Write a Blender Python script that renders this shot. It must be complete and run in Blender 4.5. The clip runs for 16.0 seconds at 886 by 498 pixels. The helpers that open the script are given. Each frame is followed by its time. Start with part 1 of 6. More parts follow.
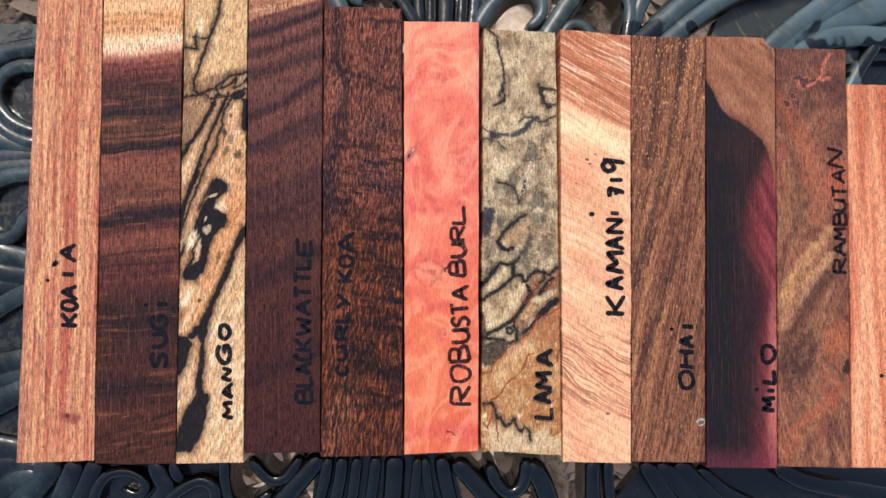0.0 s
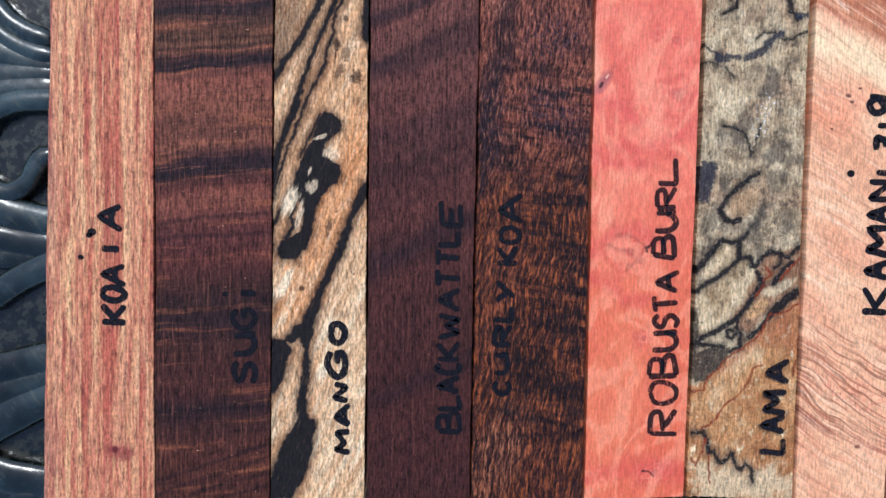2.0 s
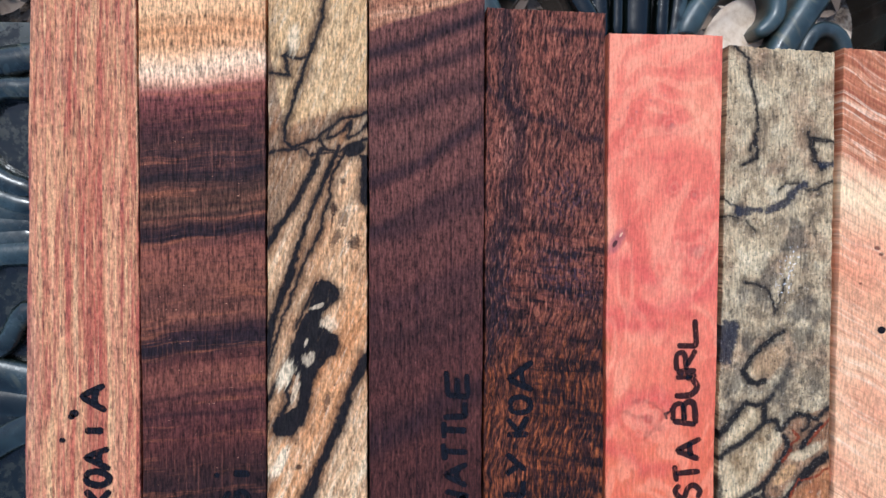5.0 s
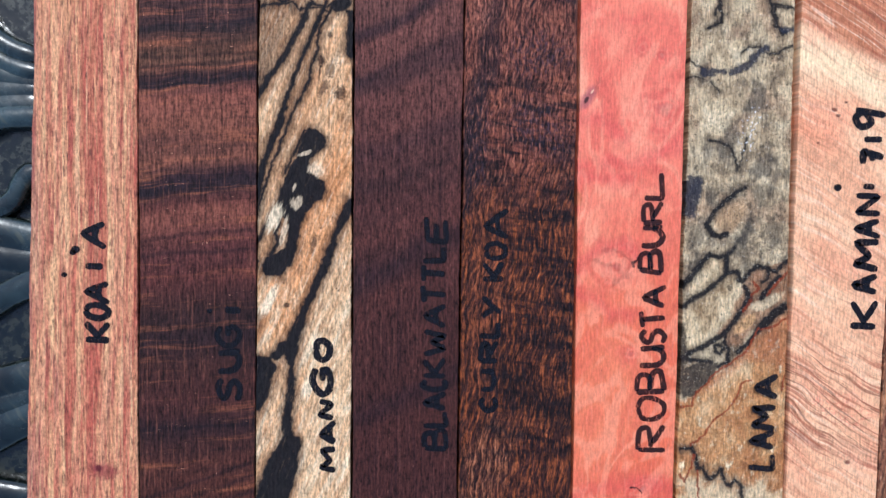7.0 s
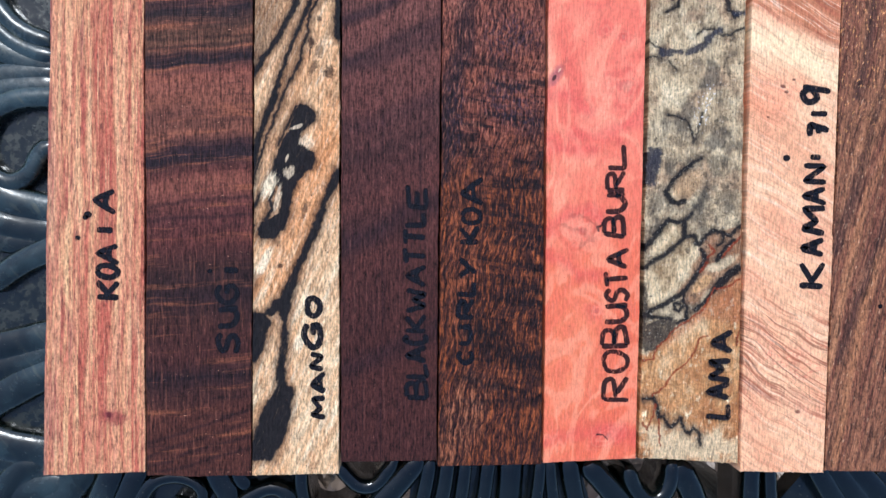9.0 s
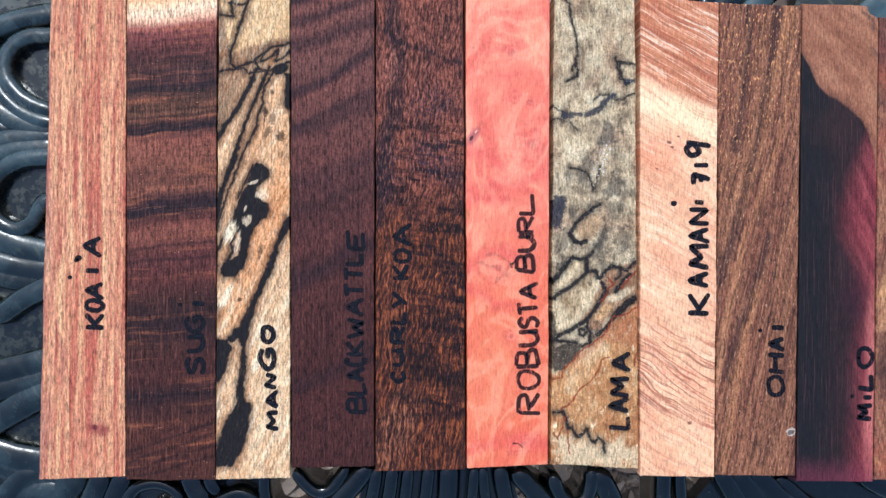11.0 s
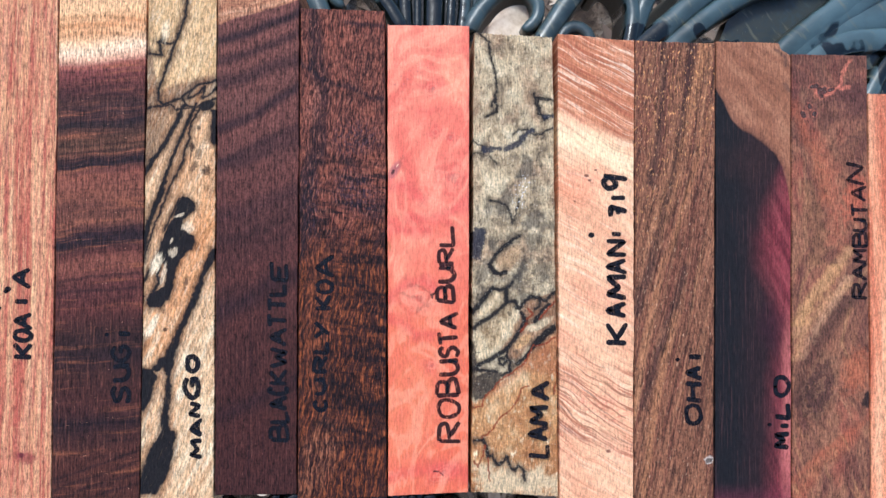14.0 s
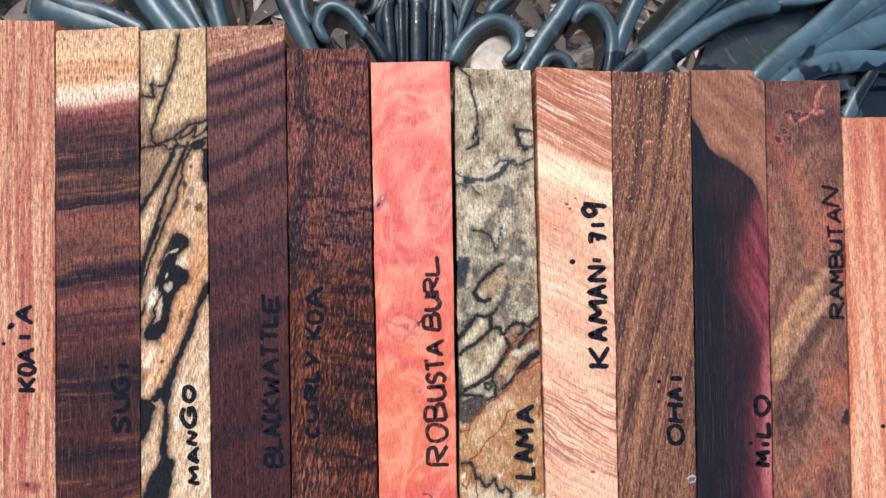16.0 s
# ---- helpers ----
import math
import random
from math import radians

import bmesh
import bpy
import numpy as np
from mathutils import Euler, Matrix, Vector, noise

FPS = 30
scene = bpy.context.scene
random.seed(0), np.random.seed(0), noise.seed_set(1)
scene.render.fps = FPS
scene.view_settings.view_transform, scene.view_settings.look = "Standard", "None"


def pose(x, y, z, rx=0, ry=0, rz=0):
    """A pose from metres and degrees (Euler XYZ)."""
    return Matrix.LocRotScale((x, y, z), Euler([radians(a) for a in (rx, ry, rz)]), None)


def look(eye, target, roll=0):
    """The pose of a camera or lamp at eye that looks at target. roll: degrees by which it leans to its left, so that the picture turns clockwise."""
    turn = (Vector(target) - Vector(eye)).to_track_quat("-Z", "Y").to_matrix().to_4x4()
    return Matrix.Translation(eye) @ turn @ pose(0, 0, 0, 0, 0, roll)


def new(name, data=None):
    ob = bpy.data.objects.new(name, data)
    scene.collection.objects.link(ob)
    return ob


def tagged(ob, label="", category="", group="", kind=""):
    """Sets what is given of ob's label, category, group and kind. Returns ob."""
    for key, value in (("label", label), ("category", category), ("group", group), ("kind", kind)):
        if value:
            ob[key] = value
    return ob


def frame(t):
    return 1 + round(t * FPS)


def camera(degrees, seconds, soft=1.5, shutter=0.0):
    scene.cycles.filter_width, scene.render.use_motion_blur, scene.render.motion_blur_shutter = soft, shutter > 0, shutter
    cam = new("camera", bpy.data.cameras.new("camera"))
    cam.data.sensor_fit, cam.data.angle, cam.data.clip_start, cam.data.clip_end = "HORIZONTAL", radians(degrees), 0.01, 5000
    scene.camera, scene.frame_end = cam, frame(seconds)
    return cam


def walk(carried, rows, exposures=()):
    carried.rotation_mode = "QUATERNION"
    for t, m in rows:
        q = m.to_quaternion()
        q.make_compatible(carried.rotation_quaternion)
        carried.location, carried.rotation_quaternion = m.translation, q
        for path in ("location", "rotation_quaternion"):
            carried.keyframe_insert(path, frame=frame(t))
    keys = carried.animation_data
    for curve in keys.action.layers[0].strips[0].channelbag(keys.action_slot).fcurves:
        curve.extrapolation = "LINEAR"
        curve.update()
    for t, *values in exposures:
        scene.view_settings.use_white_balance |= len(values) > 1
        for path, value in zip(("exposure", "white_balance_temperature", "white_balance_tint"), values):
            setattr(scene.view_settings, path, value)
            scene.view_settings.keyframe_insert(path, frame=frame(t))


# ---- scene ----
cam = camera(64.0, 16.0)
# seconds, eye in metres, turn in degrees
PATH = [
    (0, -0.00719, -0.01145, 0.92729, 2.044, -2.166, -0.224),
    (0.5, -0.03031, -0.00829, 0.90524, -0.063, -2.689, 0.127),
    (1, -0.04348, -0.00678, 0.88568, -1.539, -3.422, 0.651),
    (1.5, -0.04928, -0.00580, 0.87334, -2.181, -3.593, 0.995),
    (2, -0.05126, -0.00285, 0.86377, -3.105, -3.960, 0.709),
    (2.5, -0.05432, 0.00452, 0.86313, -2.508, -3.768, 0.205),
    (3, -0.05629, 0.01571, 0.85579, -1.548, -4.250, -0.171),
    (3.5, -0.05564, 0.02602, 0.85235, -1.962, -4.249, -0.447),
    (3.7, -0.05332, 0.02853, 0.85169, -2.768, -3.682, -0.451),
    (5.8, -0.04939, 0.02287, 0.86012, -1.737, -3.922, 0.421),
    (6, -0.04846, 0.02022, 0.86219, -2.576, -3.719, 0.533),
    (6.5, -0.05045, 0.00329, 0.86273, -2.077, -4.076, 0.719),
    (7, -0.04821, -0.00132, 0.86336, -2.415, -3.940, 0.492),
    (7.5, -0.04895, -0.00719, 0.86405, -2.390, -3.886, 0.228),
    (8, -0.04573, -0.00906, 0.86748, -2.104, -3.848, 0.045),
    (8.2, -0.04525, -0.00666, 0.87112, -2.268, -3.865, 0.115),
    (10.3, -0.03750, -0.01392, 0.88512, -1.660, -3.196, 0.369),
    (10.5, -0.03527, -0.01132, 0.89293, -1.483, -3.115, 0.099),
    (11, -0.02513, -0.00551, 0.90585, -0.089, -2.557, -0.200),
    (11.5, -0.02141, -0.00683, 0.90928, 1.024, -2.439, 0.153),
    (12, -0.02048, -0.00137, 0.91116, 1.333, -2.386, 0.483),
    (12.5, -0.01641, -0.00385, 0.91278, 1.408, -2.398, 0.237),
    (13, -0.01317, -0.00179, 0.91252, 1.461, -2.541, 0.011),
    (13.5, -0.00929, 0.00065, 0.91238, 1.288, -2.517, -0.108),
    (14, -0.00355, -0.00228, 0.91130, 1.419, -2.319, -0.223),
    (14.5, -0.00227, -0.00429, 0.90940, 1.262, -2.413, -0.395),
    (15, 0.00465, -0.00949, 0.91272, 1.393, -1.628, -0.684),
    (15.5, 0.00080, -0.00299, 0.91135, 1.228, -1.485, -1.109),
    (16, 0.00371, 0.00541, 0.91789, 1.508, -1.351, -1.330),
]
LOOK = [(0.0, 0.65, 6750, 11), (0.8, 0.61, 6250, 9), (1.5, 0.57, 5880, 8), (3.0, 0.50, 5640, 7), (6.0, 0.57, 5640, 7), (7.0, 0.60, 5640, 7), (8.0, 0.63, 5640, 7), (10.5, 0.84, 5640, 5), (12.5, 0.79, 5660, 6), (16.0, 0.79, 5680, 6)]
walk(cam, [(t, pose(x, y, z, rx, ry, rz)) for t, x, y, z, rx, ry, rz in PATH], LOOK)

# ---- light ----
SUN_AZ, SUN_EL = 112.0, 58.0        # compass-like angle from +x of the side the sun stands on, and its height
world = bpy.data.worlds.new("sky")
scene.world = world
world.use_nodes = True
wt = world.node_tree
sky = wt.nodes.new("ShaderNodeTexSky")
sky.sky_type = "NISHITA"
sky.sun_disc = False
sky.dust_density = 1.6
sky.sun_elevation = radians(SUN_EL)
sky.sun_rotation = radians(90.0 - SUN_AZ)
wt.nodes["Background"].inputs[1].default_value = 0.15
wt.links.new(sky.outputs[0], wt.nodes["Background"].inputs[0])
sun_data = bpy.data.lights.new("sun", "SUN")
sun_data.energy, sun_data.angle, sun_data.color = 1.5, radians(10), (1.0, 0.96, 0.90)
sun = new("sun", sun_data)
az, el = radians(SUN_AZ), radians(SUN_EL)
sun.matrix_basis = look((math.cos(az) * math.cos(el) * 5, math.sin(az) * math.cos(el) * 5, math.sin(el) * 5 + 0.7), (0, 0, 0.7))

# ---- node helpers ----


def lin(r, g, b):
    """Linear colour from 8-bit display values."""
    f = lambda c: c / 12.92 if c <= 0.04045 else ((c + 0.055) / 1.055) ** 2.4
    return (f(r / 255), f(g / 255), f(b / 255), 1.0)


class S:
    """A socket of a node tree with arithmetic."""

    def __init__(self, tree, out):
        self.tree, self.out = tree, out

    def op(self, kind, *others):
        n = self.tree.nodes.new("ShaderNodeMath")
        n.operation = kind
        for k, v in enumerate((self, *others)):
            if isinstance(v, S):
                self.tree.links.new(v.out, n.inputs[k])
            else:
                n.inputs[k].default_value = v
        return S(self.tree, n.outputs[0])

    def __add__(self, o): return self.op("ADD", o)
    def __radd__(self, o): return self.op("ADD", o)
    def __sub__(self, o): return self.op("SUBTRACT", o)
    def __rsub__(self, o): return (self * -1) + o
    def __mul__(self, o): return self.op("MULTIPLY", o)
    def __rmul__(self, o): return self.op("MULTIPLY", o)
    def abs(self): return self.op("ABSOLUTE")
    def min(self, o): return self.op("MINIMUM", o)
    def max(self, o): return self.op("MAXIMUM", o)
    def sin(self): return self.op("SINE")
    def sqrt(self): return self.op("SQRT")

    def step(self, a, b):
        """0 below a, 1 above b, smooth between; a may exceed b."""
        n = self.tree.nodes.new("ShaderNodeMapRange")
        n.interpolation_type = "SMOOTHSTEP"
        self.tree.links.new(self.out, n.inputs[0])
        if a < b:
            n.inputs[1].default_value, n.inputs[2].default_value = a, b
            return S(self.tree, n.outputs[0])
        n.inputs[1].default_value, n.inputs[2].default_value = b, a
        return 1 - S(self.tree, n.outputs[0])

    def ramp(self, stops, mode="LINEAR"):
        n = self.tree.nodes.new("ShaderNodeValToRGB")
        n.color_ramp.interpolation = mode
        el = n.color_ramp.elements
        while len(el) < len(stops):
            el.new(0.5)
        for e, (p, c) in zip(el, sorted(stops)):
            e.position = p
        for e, (p, c) in zip(el, sorted(stops)):
            e.color = c if isinstance(c, tuple) else (c, c, c, 1)
        self.tree.links.new(self.out, n.inputs[0])
        return S(self.tree, n.outputs[0])


class Mat:
    """A material whose pattern is written in millimetres of the thing: u across, v along, w up."""

    def __init__(self, name, rough=0.6, spec=0.14):
        self.mat = bpy.data.materials.new(name)
        self.mat.use_nodes = True
        self.tree = self.mat.node_tree
        self.bsdf = self.tree.nodes["Principled BSDF"]
        self.bsdf.inputs["Roughness"].default_value = rough
        self.bsdf.inputs["Specular IOR Level"].default_value = spec
        tc = self.tree.nodes.new("ShaderNodeTexCoord")
        sep = self.tree.nodes.new("ShaderNodeSeparateXYZ")
        self.tree.links.new(tc.outputs["Object"], sep.inputs[0])
        self.u, self.v, self.w = (S(self.tree, sep.outputs[k]) * 1000 for k in range(3))

    def vec(self, x, y, z=0.0):
        n = self.tree.nodes.new("ShaderNodeCombineXYZ")
        for k, v in enumerate((x, y, z)):
            if isinstance(v, S):
                self.tree.links.new(v.out, n.inputs[k])
            else:
                n.inputs[k].default_value = v
        return n.outputs[0]

    def noise(self, x, y, z=0.0, detail=3.0, rough=0.55, distort=0.0):
        """Noise about 0 to 1 at unit scale of the given coordinates."""
        n = self.tree.nodes.new("ShaderNodeTexNoise")
        n.inputs["Scale"].default_value = 1.0
        n.inputs["Detail"].default_value, n.inputs["Roughness"].default_value = detail, rough
        n.inputs["Distortion"].default_value = distort
        self.tree.links.new(self.vec(x, y, z), n.inputs["Vector"])
        return (S(self.tree, n.outputs[0]) - 0.5) * 1.75 + 0.5

    def grit(self, x, y, z=0.0, gain=3.4):
        """Crisp noise, mostly near 0 or 1."""
        n = self.noise(x, y, z, 2.0, 0.6)
        return ((n - 0.5) * (gain / 1.75) + 0.5).max(0.0).min(1.0)

    def web(self, scale, z=0.0, width=0.05):
        """Thin winding lines."""
        n = self.noise(self.u * scale, self.v * scale, z, 3.0, 0.6, 0.8)
        return (n - 0.5).abs().step(width, width * 0.35)

    def cells(self, x, y, feature="F1"):
        n = self.tree.nodes.new("ShaderNodeTexVoronoi")
        n.feature = feature
        n.inputs["Scale"].default_value = 1.0
        self.tree.links.new(self.vec(x, y), n.inputs["Vector"])
        return S(self.tree, n.outputs["Distance"])

    def mix(self, a, b, f, blend="MIX"):
        n = self.tree.nodes.new("ShaderNodeMix")
        n.data_type, n.blend_type = "RGBA", blend
        for k, v in ((0, f), (6, a), (7, b)):
            if isinstance(v, S):
                self.tree.links.new(v.out, n.inputs[k])
            else:
                n.inputs[k].default_value = v
        return S(self.tree, n.outputs[2])

    def along(self, pts, x):
        """A smooth function of x through the points (x, y)."""
        pts = sorted(pts)
        x0, x1 = pts[0][0] - 1e-3, pts[-1][0] + 1e-3
        lo = min(p[1] for p in pts) - 1
        hi = max(p[1] for p in pts) + 1
        t = (x - x0) * (1 / (x1 - x0))
        return t.ramp([((a - x0) / (x1 - x0), (b - lo) / (hi - lo)) for a, b in pts]) * (hi - lo) + lo

    def vein(self, pts, width, soft=0.5, upright=True, warp=None):
        """1 on a line through the points (u, v), 0 off it. upright: it runs along v."""
        a, b = (self.v, self.u) if upright else (self.u, self.v)
        if warp is not None:
            b = b + warp
        q = [(p[1], p[0]) for p in pts] if upright else list(pts)
        ragged = (self.noise(self.u * 0.9, self.v * 0.6, 33.0, 3) - 0.5) * (width * 0.8)
        line = ((b - self.along(q, a)).abs() + ragged).step(width / 2 + soft, width / 2 - soft * 0.3)
        lo, hi = min(p[0] for p in q), max(p[0] for p in q)
        return line * a.step(lo - 0.6, lo + 0.3) * a.step(hi + 0.6, hi - 0.3)

    def blob(self, at, ru, rv, turn=0.0, warp=None, amount=1.0):
        """Distance from an ellipse's middle: 1 on its edge."""
        c, s = math.cos(radians(turn)), math.sin(radians(turn))
        du, dv = self.u - at[0], self.v - at[1]
        a = (du * c + dv * s) * (1 / ru)
        b = (dv * c - du * s) * (1 / rv)
        d = (a * a + b * b).sqrt()
        return d if warp is None else d + (warp - 0.5) * amount

    def bend(self, size, freq, freq2):
        """Unsteady coordinates for strokes() and strip(): noise of the given size in mm."""
        wu = (self.noise(self.u * freq, self.v * freq, 71.0, 3, 0.6) - 0.5) * size
        wv = (self.noise(self.u * freq2, self.v * freq2, 77.0, 3, 0.6) - 0.5) * size
        self.bu, self.bv = self.u + wu, self.v + wv
        self.bp = self.vec(self.bu, self.bv)

    def vmath(self, kind, a, b=None, scale=None):
        n = self.tree.nodes.new("ShaderNodeVectorMath")
        n.operation = kind
        for k, x in enumerate((a, b)):
            if x is None:
                continue
            if isinstance(x, tuple):
                n.inputs[k].default_value = x
            else:
                self.tree.links.new(x, n.inputs[k])
        if scale is not None:
            self.tree.links.new(scale.out, n.inputs["Scale"])
        return n.outputs["Value"] if kind in ("LENGTH", "DOT_PRODUCT", "DISTANCE") else n.outputs["Vector"]

    def strokes(self, lines):
        """Distance in mm from the edge of a bundle of crooked lines (half width, points); negative inside."""
        out = None
        for half, pts in lines:
            best = None
            for a, b in zip(pts, pts[1:]):
                d = (b[0] - a[0], b[1] - a[1], 0.0)
                q = max(1e-6, d[0] ** 2 + d[1] ** 2)
                away = self.vmath("SUBTRACT", self.bp, (a[0], a[1], 0.0))
                t = S(self.tree, self.vmath("DOT_PRODUCT", away, (d[0] / q, d[1] / q, 0.0))).max(0.0).min(1.0)
                gap = S(self.tree, self.vmath("DISTANCE", away, self.vmath("SCALE", d, None, t)))
                best = gap if best is None else best.min(gap)
            best = best - half
            out = best if out is None else out.min(best)
        return out

    def strip(self, rows):
        """Distance from the edge of a patch with the rows (v, least u, most u); negative inside."""
        lo = self.along([(r[0], r[1]) for r in rows], self.bv)
        hi = self.along([(r[0], r[2]) for r in rows], self.bv)
        v0, v1 = min(r[0] for r in rows), max(r[0] for r in rows)
        return (lo - self.bu).max(self.bu - hi).max(v0 - self.bv).max(self.bv - v1)

    def done(self, colour, height=None, depth=0.0002, rough=None, tooth=0.0):
        """tooth: how strongly fine sanded fibres and pores break up the colour."""
        if tooth:
            tooth *= 1.45
            fibre = self.grit(self.u * 2.3, self.v * 0.42, 40.0)
            pore = self.grit(self.u * 2.1, self.v * 1.5, 44.0)
            mottle = self.grit(self.u * 0.5, self.v * 0.30, 48.0, 2.0)
            k = fibre * 0.5 + pore * 0.3 + mottle * 0.2
            n = self.tree.nodes.new("ShaderNodeVectorMath")
            n.operation = "SCALE"
            self.tree.links.new(colour.out, n.inputs[0])
            self.tree.links.new((k * (2.85 * tooth) + (1 - 1.42 * tooth)).out, n.inputs["Scale"])
            colour = S(self.tree, n.outputs[0])
            height = k * 1.5 if height is None else height * -1 + k
        self.tree.links.new(colour.out, self.bsdf.inputs["Base Color"])
        if height is not None:
            n = self.tree.nodes.new("ShaderNodeBump")
            n.inputs["Strength"].default_value = 0.8
            n.inputs["Distance"].default_value = depth
            self.tree.links.new(height.out, n.inputs["Height"])
            self.tree.links.new(n.outputs[0], self.bsdf.inputs["Normal"])
        if rough is not None:
            self.tree.links.new(rough.out, self.bsdf.inputs["Roughness"])
        return self.mat


# ---- woods ----


def saw(m, strength=1.0):
    """Fine saw and sanding scratches along the length, 0 to 1."""
    return m.noise(m.u * 2.6, m.v * 0.06, 3.0, 4, 0.7)


def wood_koaia():
    m = Mat("koaia_wood", 0.6)
    u, v = m.u, m.v
    a = m.noise(u * 0.40, v * 0.018, 0.0, 4, 0.65)
    col = a.ramp([(0.10, lin(152, 76, 64)), (0.32, lin(180, 98, 76)), (0.46, lin(206, 146, 102)), (0.58, lin(182, 102, 78)), (0.72, lin(210, 152, 106)), (0.95, lin(220, 170, 122))])
    b = m.noise(u * 0.75, v * 0.030, 4.0, 4, 0.6)
    col = m.mix(col, lin(226, 176, 124), b.step(0.55, 0.85) * 0.75)
    col = m.mix(col, lin(160, 72, 60), b.step(0.42, 0.15) * 0.70)
    purple = m.noise(u * 0.5, v * 0.045, 15.0, 3).step(0.62, 0.95)
    col = m.mix(col, lin(118, 62, 66), purple * 0.55)
    edge = u.step(-6.0, -10.5) * m.noise(v * 0.05, u * 0.3, 2.0, 3).step(0.25, 0.7)
    col = m.mix(col, lin(136, 78, 76), edge * 0.6)
    # broad streaks along the grain
    bow = u + m.noise(u * 0.03, v * 0.02, 33.0, 2) * 3
    lane = m.noise(bow * 0.42, v * 0.007, 37.0, 3, 0.55)
    col = m.mix(col, lin(168, 74, 60), lane.step(0.54, 0.72) * 0.60)
    col = m.mix(col, lin(222, 156, 114), lane.step(0.46, 0.28) * 0.45)
    f = m.grit(u * 1.15, v * 0.022, 7.0, 2.4)
    col = m.mix(col, lin(132, 62, 54), f.step(0.60, 1.0) * 0.45)
    col = m.mix(col, lin(236, 190, 138), f.step(0.40, 0.0) * 0.45)
    dash = m.grit(u * 2.2, v * 0.30, 11.0)
    col = m.mix(col, lin(78, 42, 42), dash.step(0.80, 1.0) * 0.60)
    wob = m.noise(u * 0.7, v * 0.7, 5.0, 3)
    red = m.vein([(1.3, 37.6), (1.6, 30.4), (0.9, 20.7)], 1.6, 0.8, True, (wob - 0.5) * 1.2)
    col = m.mix(col, lin(168, 72, 60), red * 0.5)
    knot = m.blob((4.1, 12.5), 3.2, 1.9, 0, wob, 0.6).step(1.2, 0.45)
    col = m.mix(col, lin(132, 52, 52), knot * 0.75)
    col = m.mix(col, lin(86, 30, 36), m.blob((3.1, 13), 0.8, 0.9, 0, wob, 0.4).step(1.1, 0.5) * 0.9)
    return m.done(col, f, 0.0003, f * 0.2 + 0.5, tooth=0.30)


def wood_sugi():
    m = Mat("sugi_wood", 0.6)
    u, v = m.u, m.v
    h = v - u * 0.10 + m.noise(u * 0.05, v * 0.03, 1.0, 2) * 2.5 - 1.25 + (m.noise(u * 0.08, v * 0.5, 6.0, 4) - 0.5) * 0.6
    bl = lin(34, 24, 28)
    bands = [(0.0, lin(79, 41, 32)), (14.0, lin(83, 43, 34)), (22.0, lin(40, 24, 28)), (26.0, lin(75, 38, 34)), (34.0, lin(65, 34, 30)), (40.0, lin(40, 25, 29)),
             (46.0, lin(53, 30, 28)), (53.0, lin(87, 44, 38)), (58.0, lin(81, 42, 38)), (65.0, lin(115, 64, 50)), (67.0, lin(91, 48, 40)), (69.5, bl), (72.5, lin(40, 25, 30)), (75.5, lin(113, 66, 50)), (79.0, lin(87, 50, 40)),
             (82.5, lin(115, 66, 50)), (87.5, lin(119, 66, 52)), (90.0, bl), (92.0, lin(40, 26, 29)), (95.0, lin(99, 64, 46)), (98.0, lin(65, 42, 32)), (102.0, lin(34, 24, 29)),
             (107.0, lin(47, 30, 30)), (112.0, lin(79, 40, 38)), (115.0, lin(104, 52, 48)), (117.4, lin(150, 84, 72)), (119.0, lin(214, 158, 124)), (121.5, lin(238, 196, 156)), (125.0, lin(220, 162, 114)), (128.0, lin(206, 144, 96)), (132.0, lin(226, 172, 122)), (140.0, lin(206, 148, 106))]
    col = (h * (1 / 140)).ramp([(p / 140, c) for p, c in bands])
    low = h.step(119.0, 117.0)
    col = m.mix(col, lin(46, 26, 20), v.step(62, 38) * 0.35)
    s = m.noise(u * 0.03, h * 0.50, 2.0, 5, 0.7)
    col = m.mix(col, lin(156, 90, 58), s.step(0.54, 0.88) * low * (v.step(40, 70) * 0.25 + 0.45))
    col = m.mix(col, lin(26, 17, 19), s.step(0.44, 0.08) * low * 0.70)
    col = m.mix(col, lin(176, 112, 72), s.step(0.55, 0.9) * (1 - low) * 0.45)
    col = m.mix(col, lin(140, 80, 60), v.step(66, 84) * low * s.step(0.3, 0.7) * 0.22)
    # thin dark growth lines
    for at, slope in ((3.2, 0.25), (5.6, 0.30), (8.2, 0.34), (11.0, 0.34), (22.0, 0.04), (92.3, 0.10), (94.0, 0.10), (95.8, 0.08), (57.0, 0.08), (60.5, 0.10)):
        line = (v - at - u * slope + m.noise(u * 0.12, at, 3.0, 2) * 1.4 - 0.7).abs()
        col = m.mix(col, lin(22, 15, 20), line.step(0.75, 0.05) * 0.50)
    for at in (128.0, 130.2, 125.6):
        col = m.mix(col, lin(163, 100, 58), (v - at + u * u * 0.010).abs().step(0.9, 0.1) * 0.35)
    sc = m.grit(u * 2.2, v * 0.10, 3.0, 2.6)
    col = m.mix(col, lin(26, 17, 19), sc.step(0.55, 1.0) * low * 0.50)
    col = m.mix(col, lin(153, 92, 70), sc.step(0.35, 0.0) * 0.20)
    nick = m.noise(u * 1.5, v * 3.0, 20.0, 1).step(0.80, 0.92) * m.noise(u * 0.10, v * 0.5, 21.0, 1).step(0.70, 0.85)
    col = m.mix(col, lin(209, 150, 116), nick * 0.85)
    return m.done(col, sc, 0.0002, sc * 0.2 + 0.5, tooth=0.46)


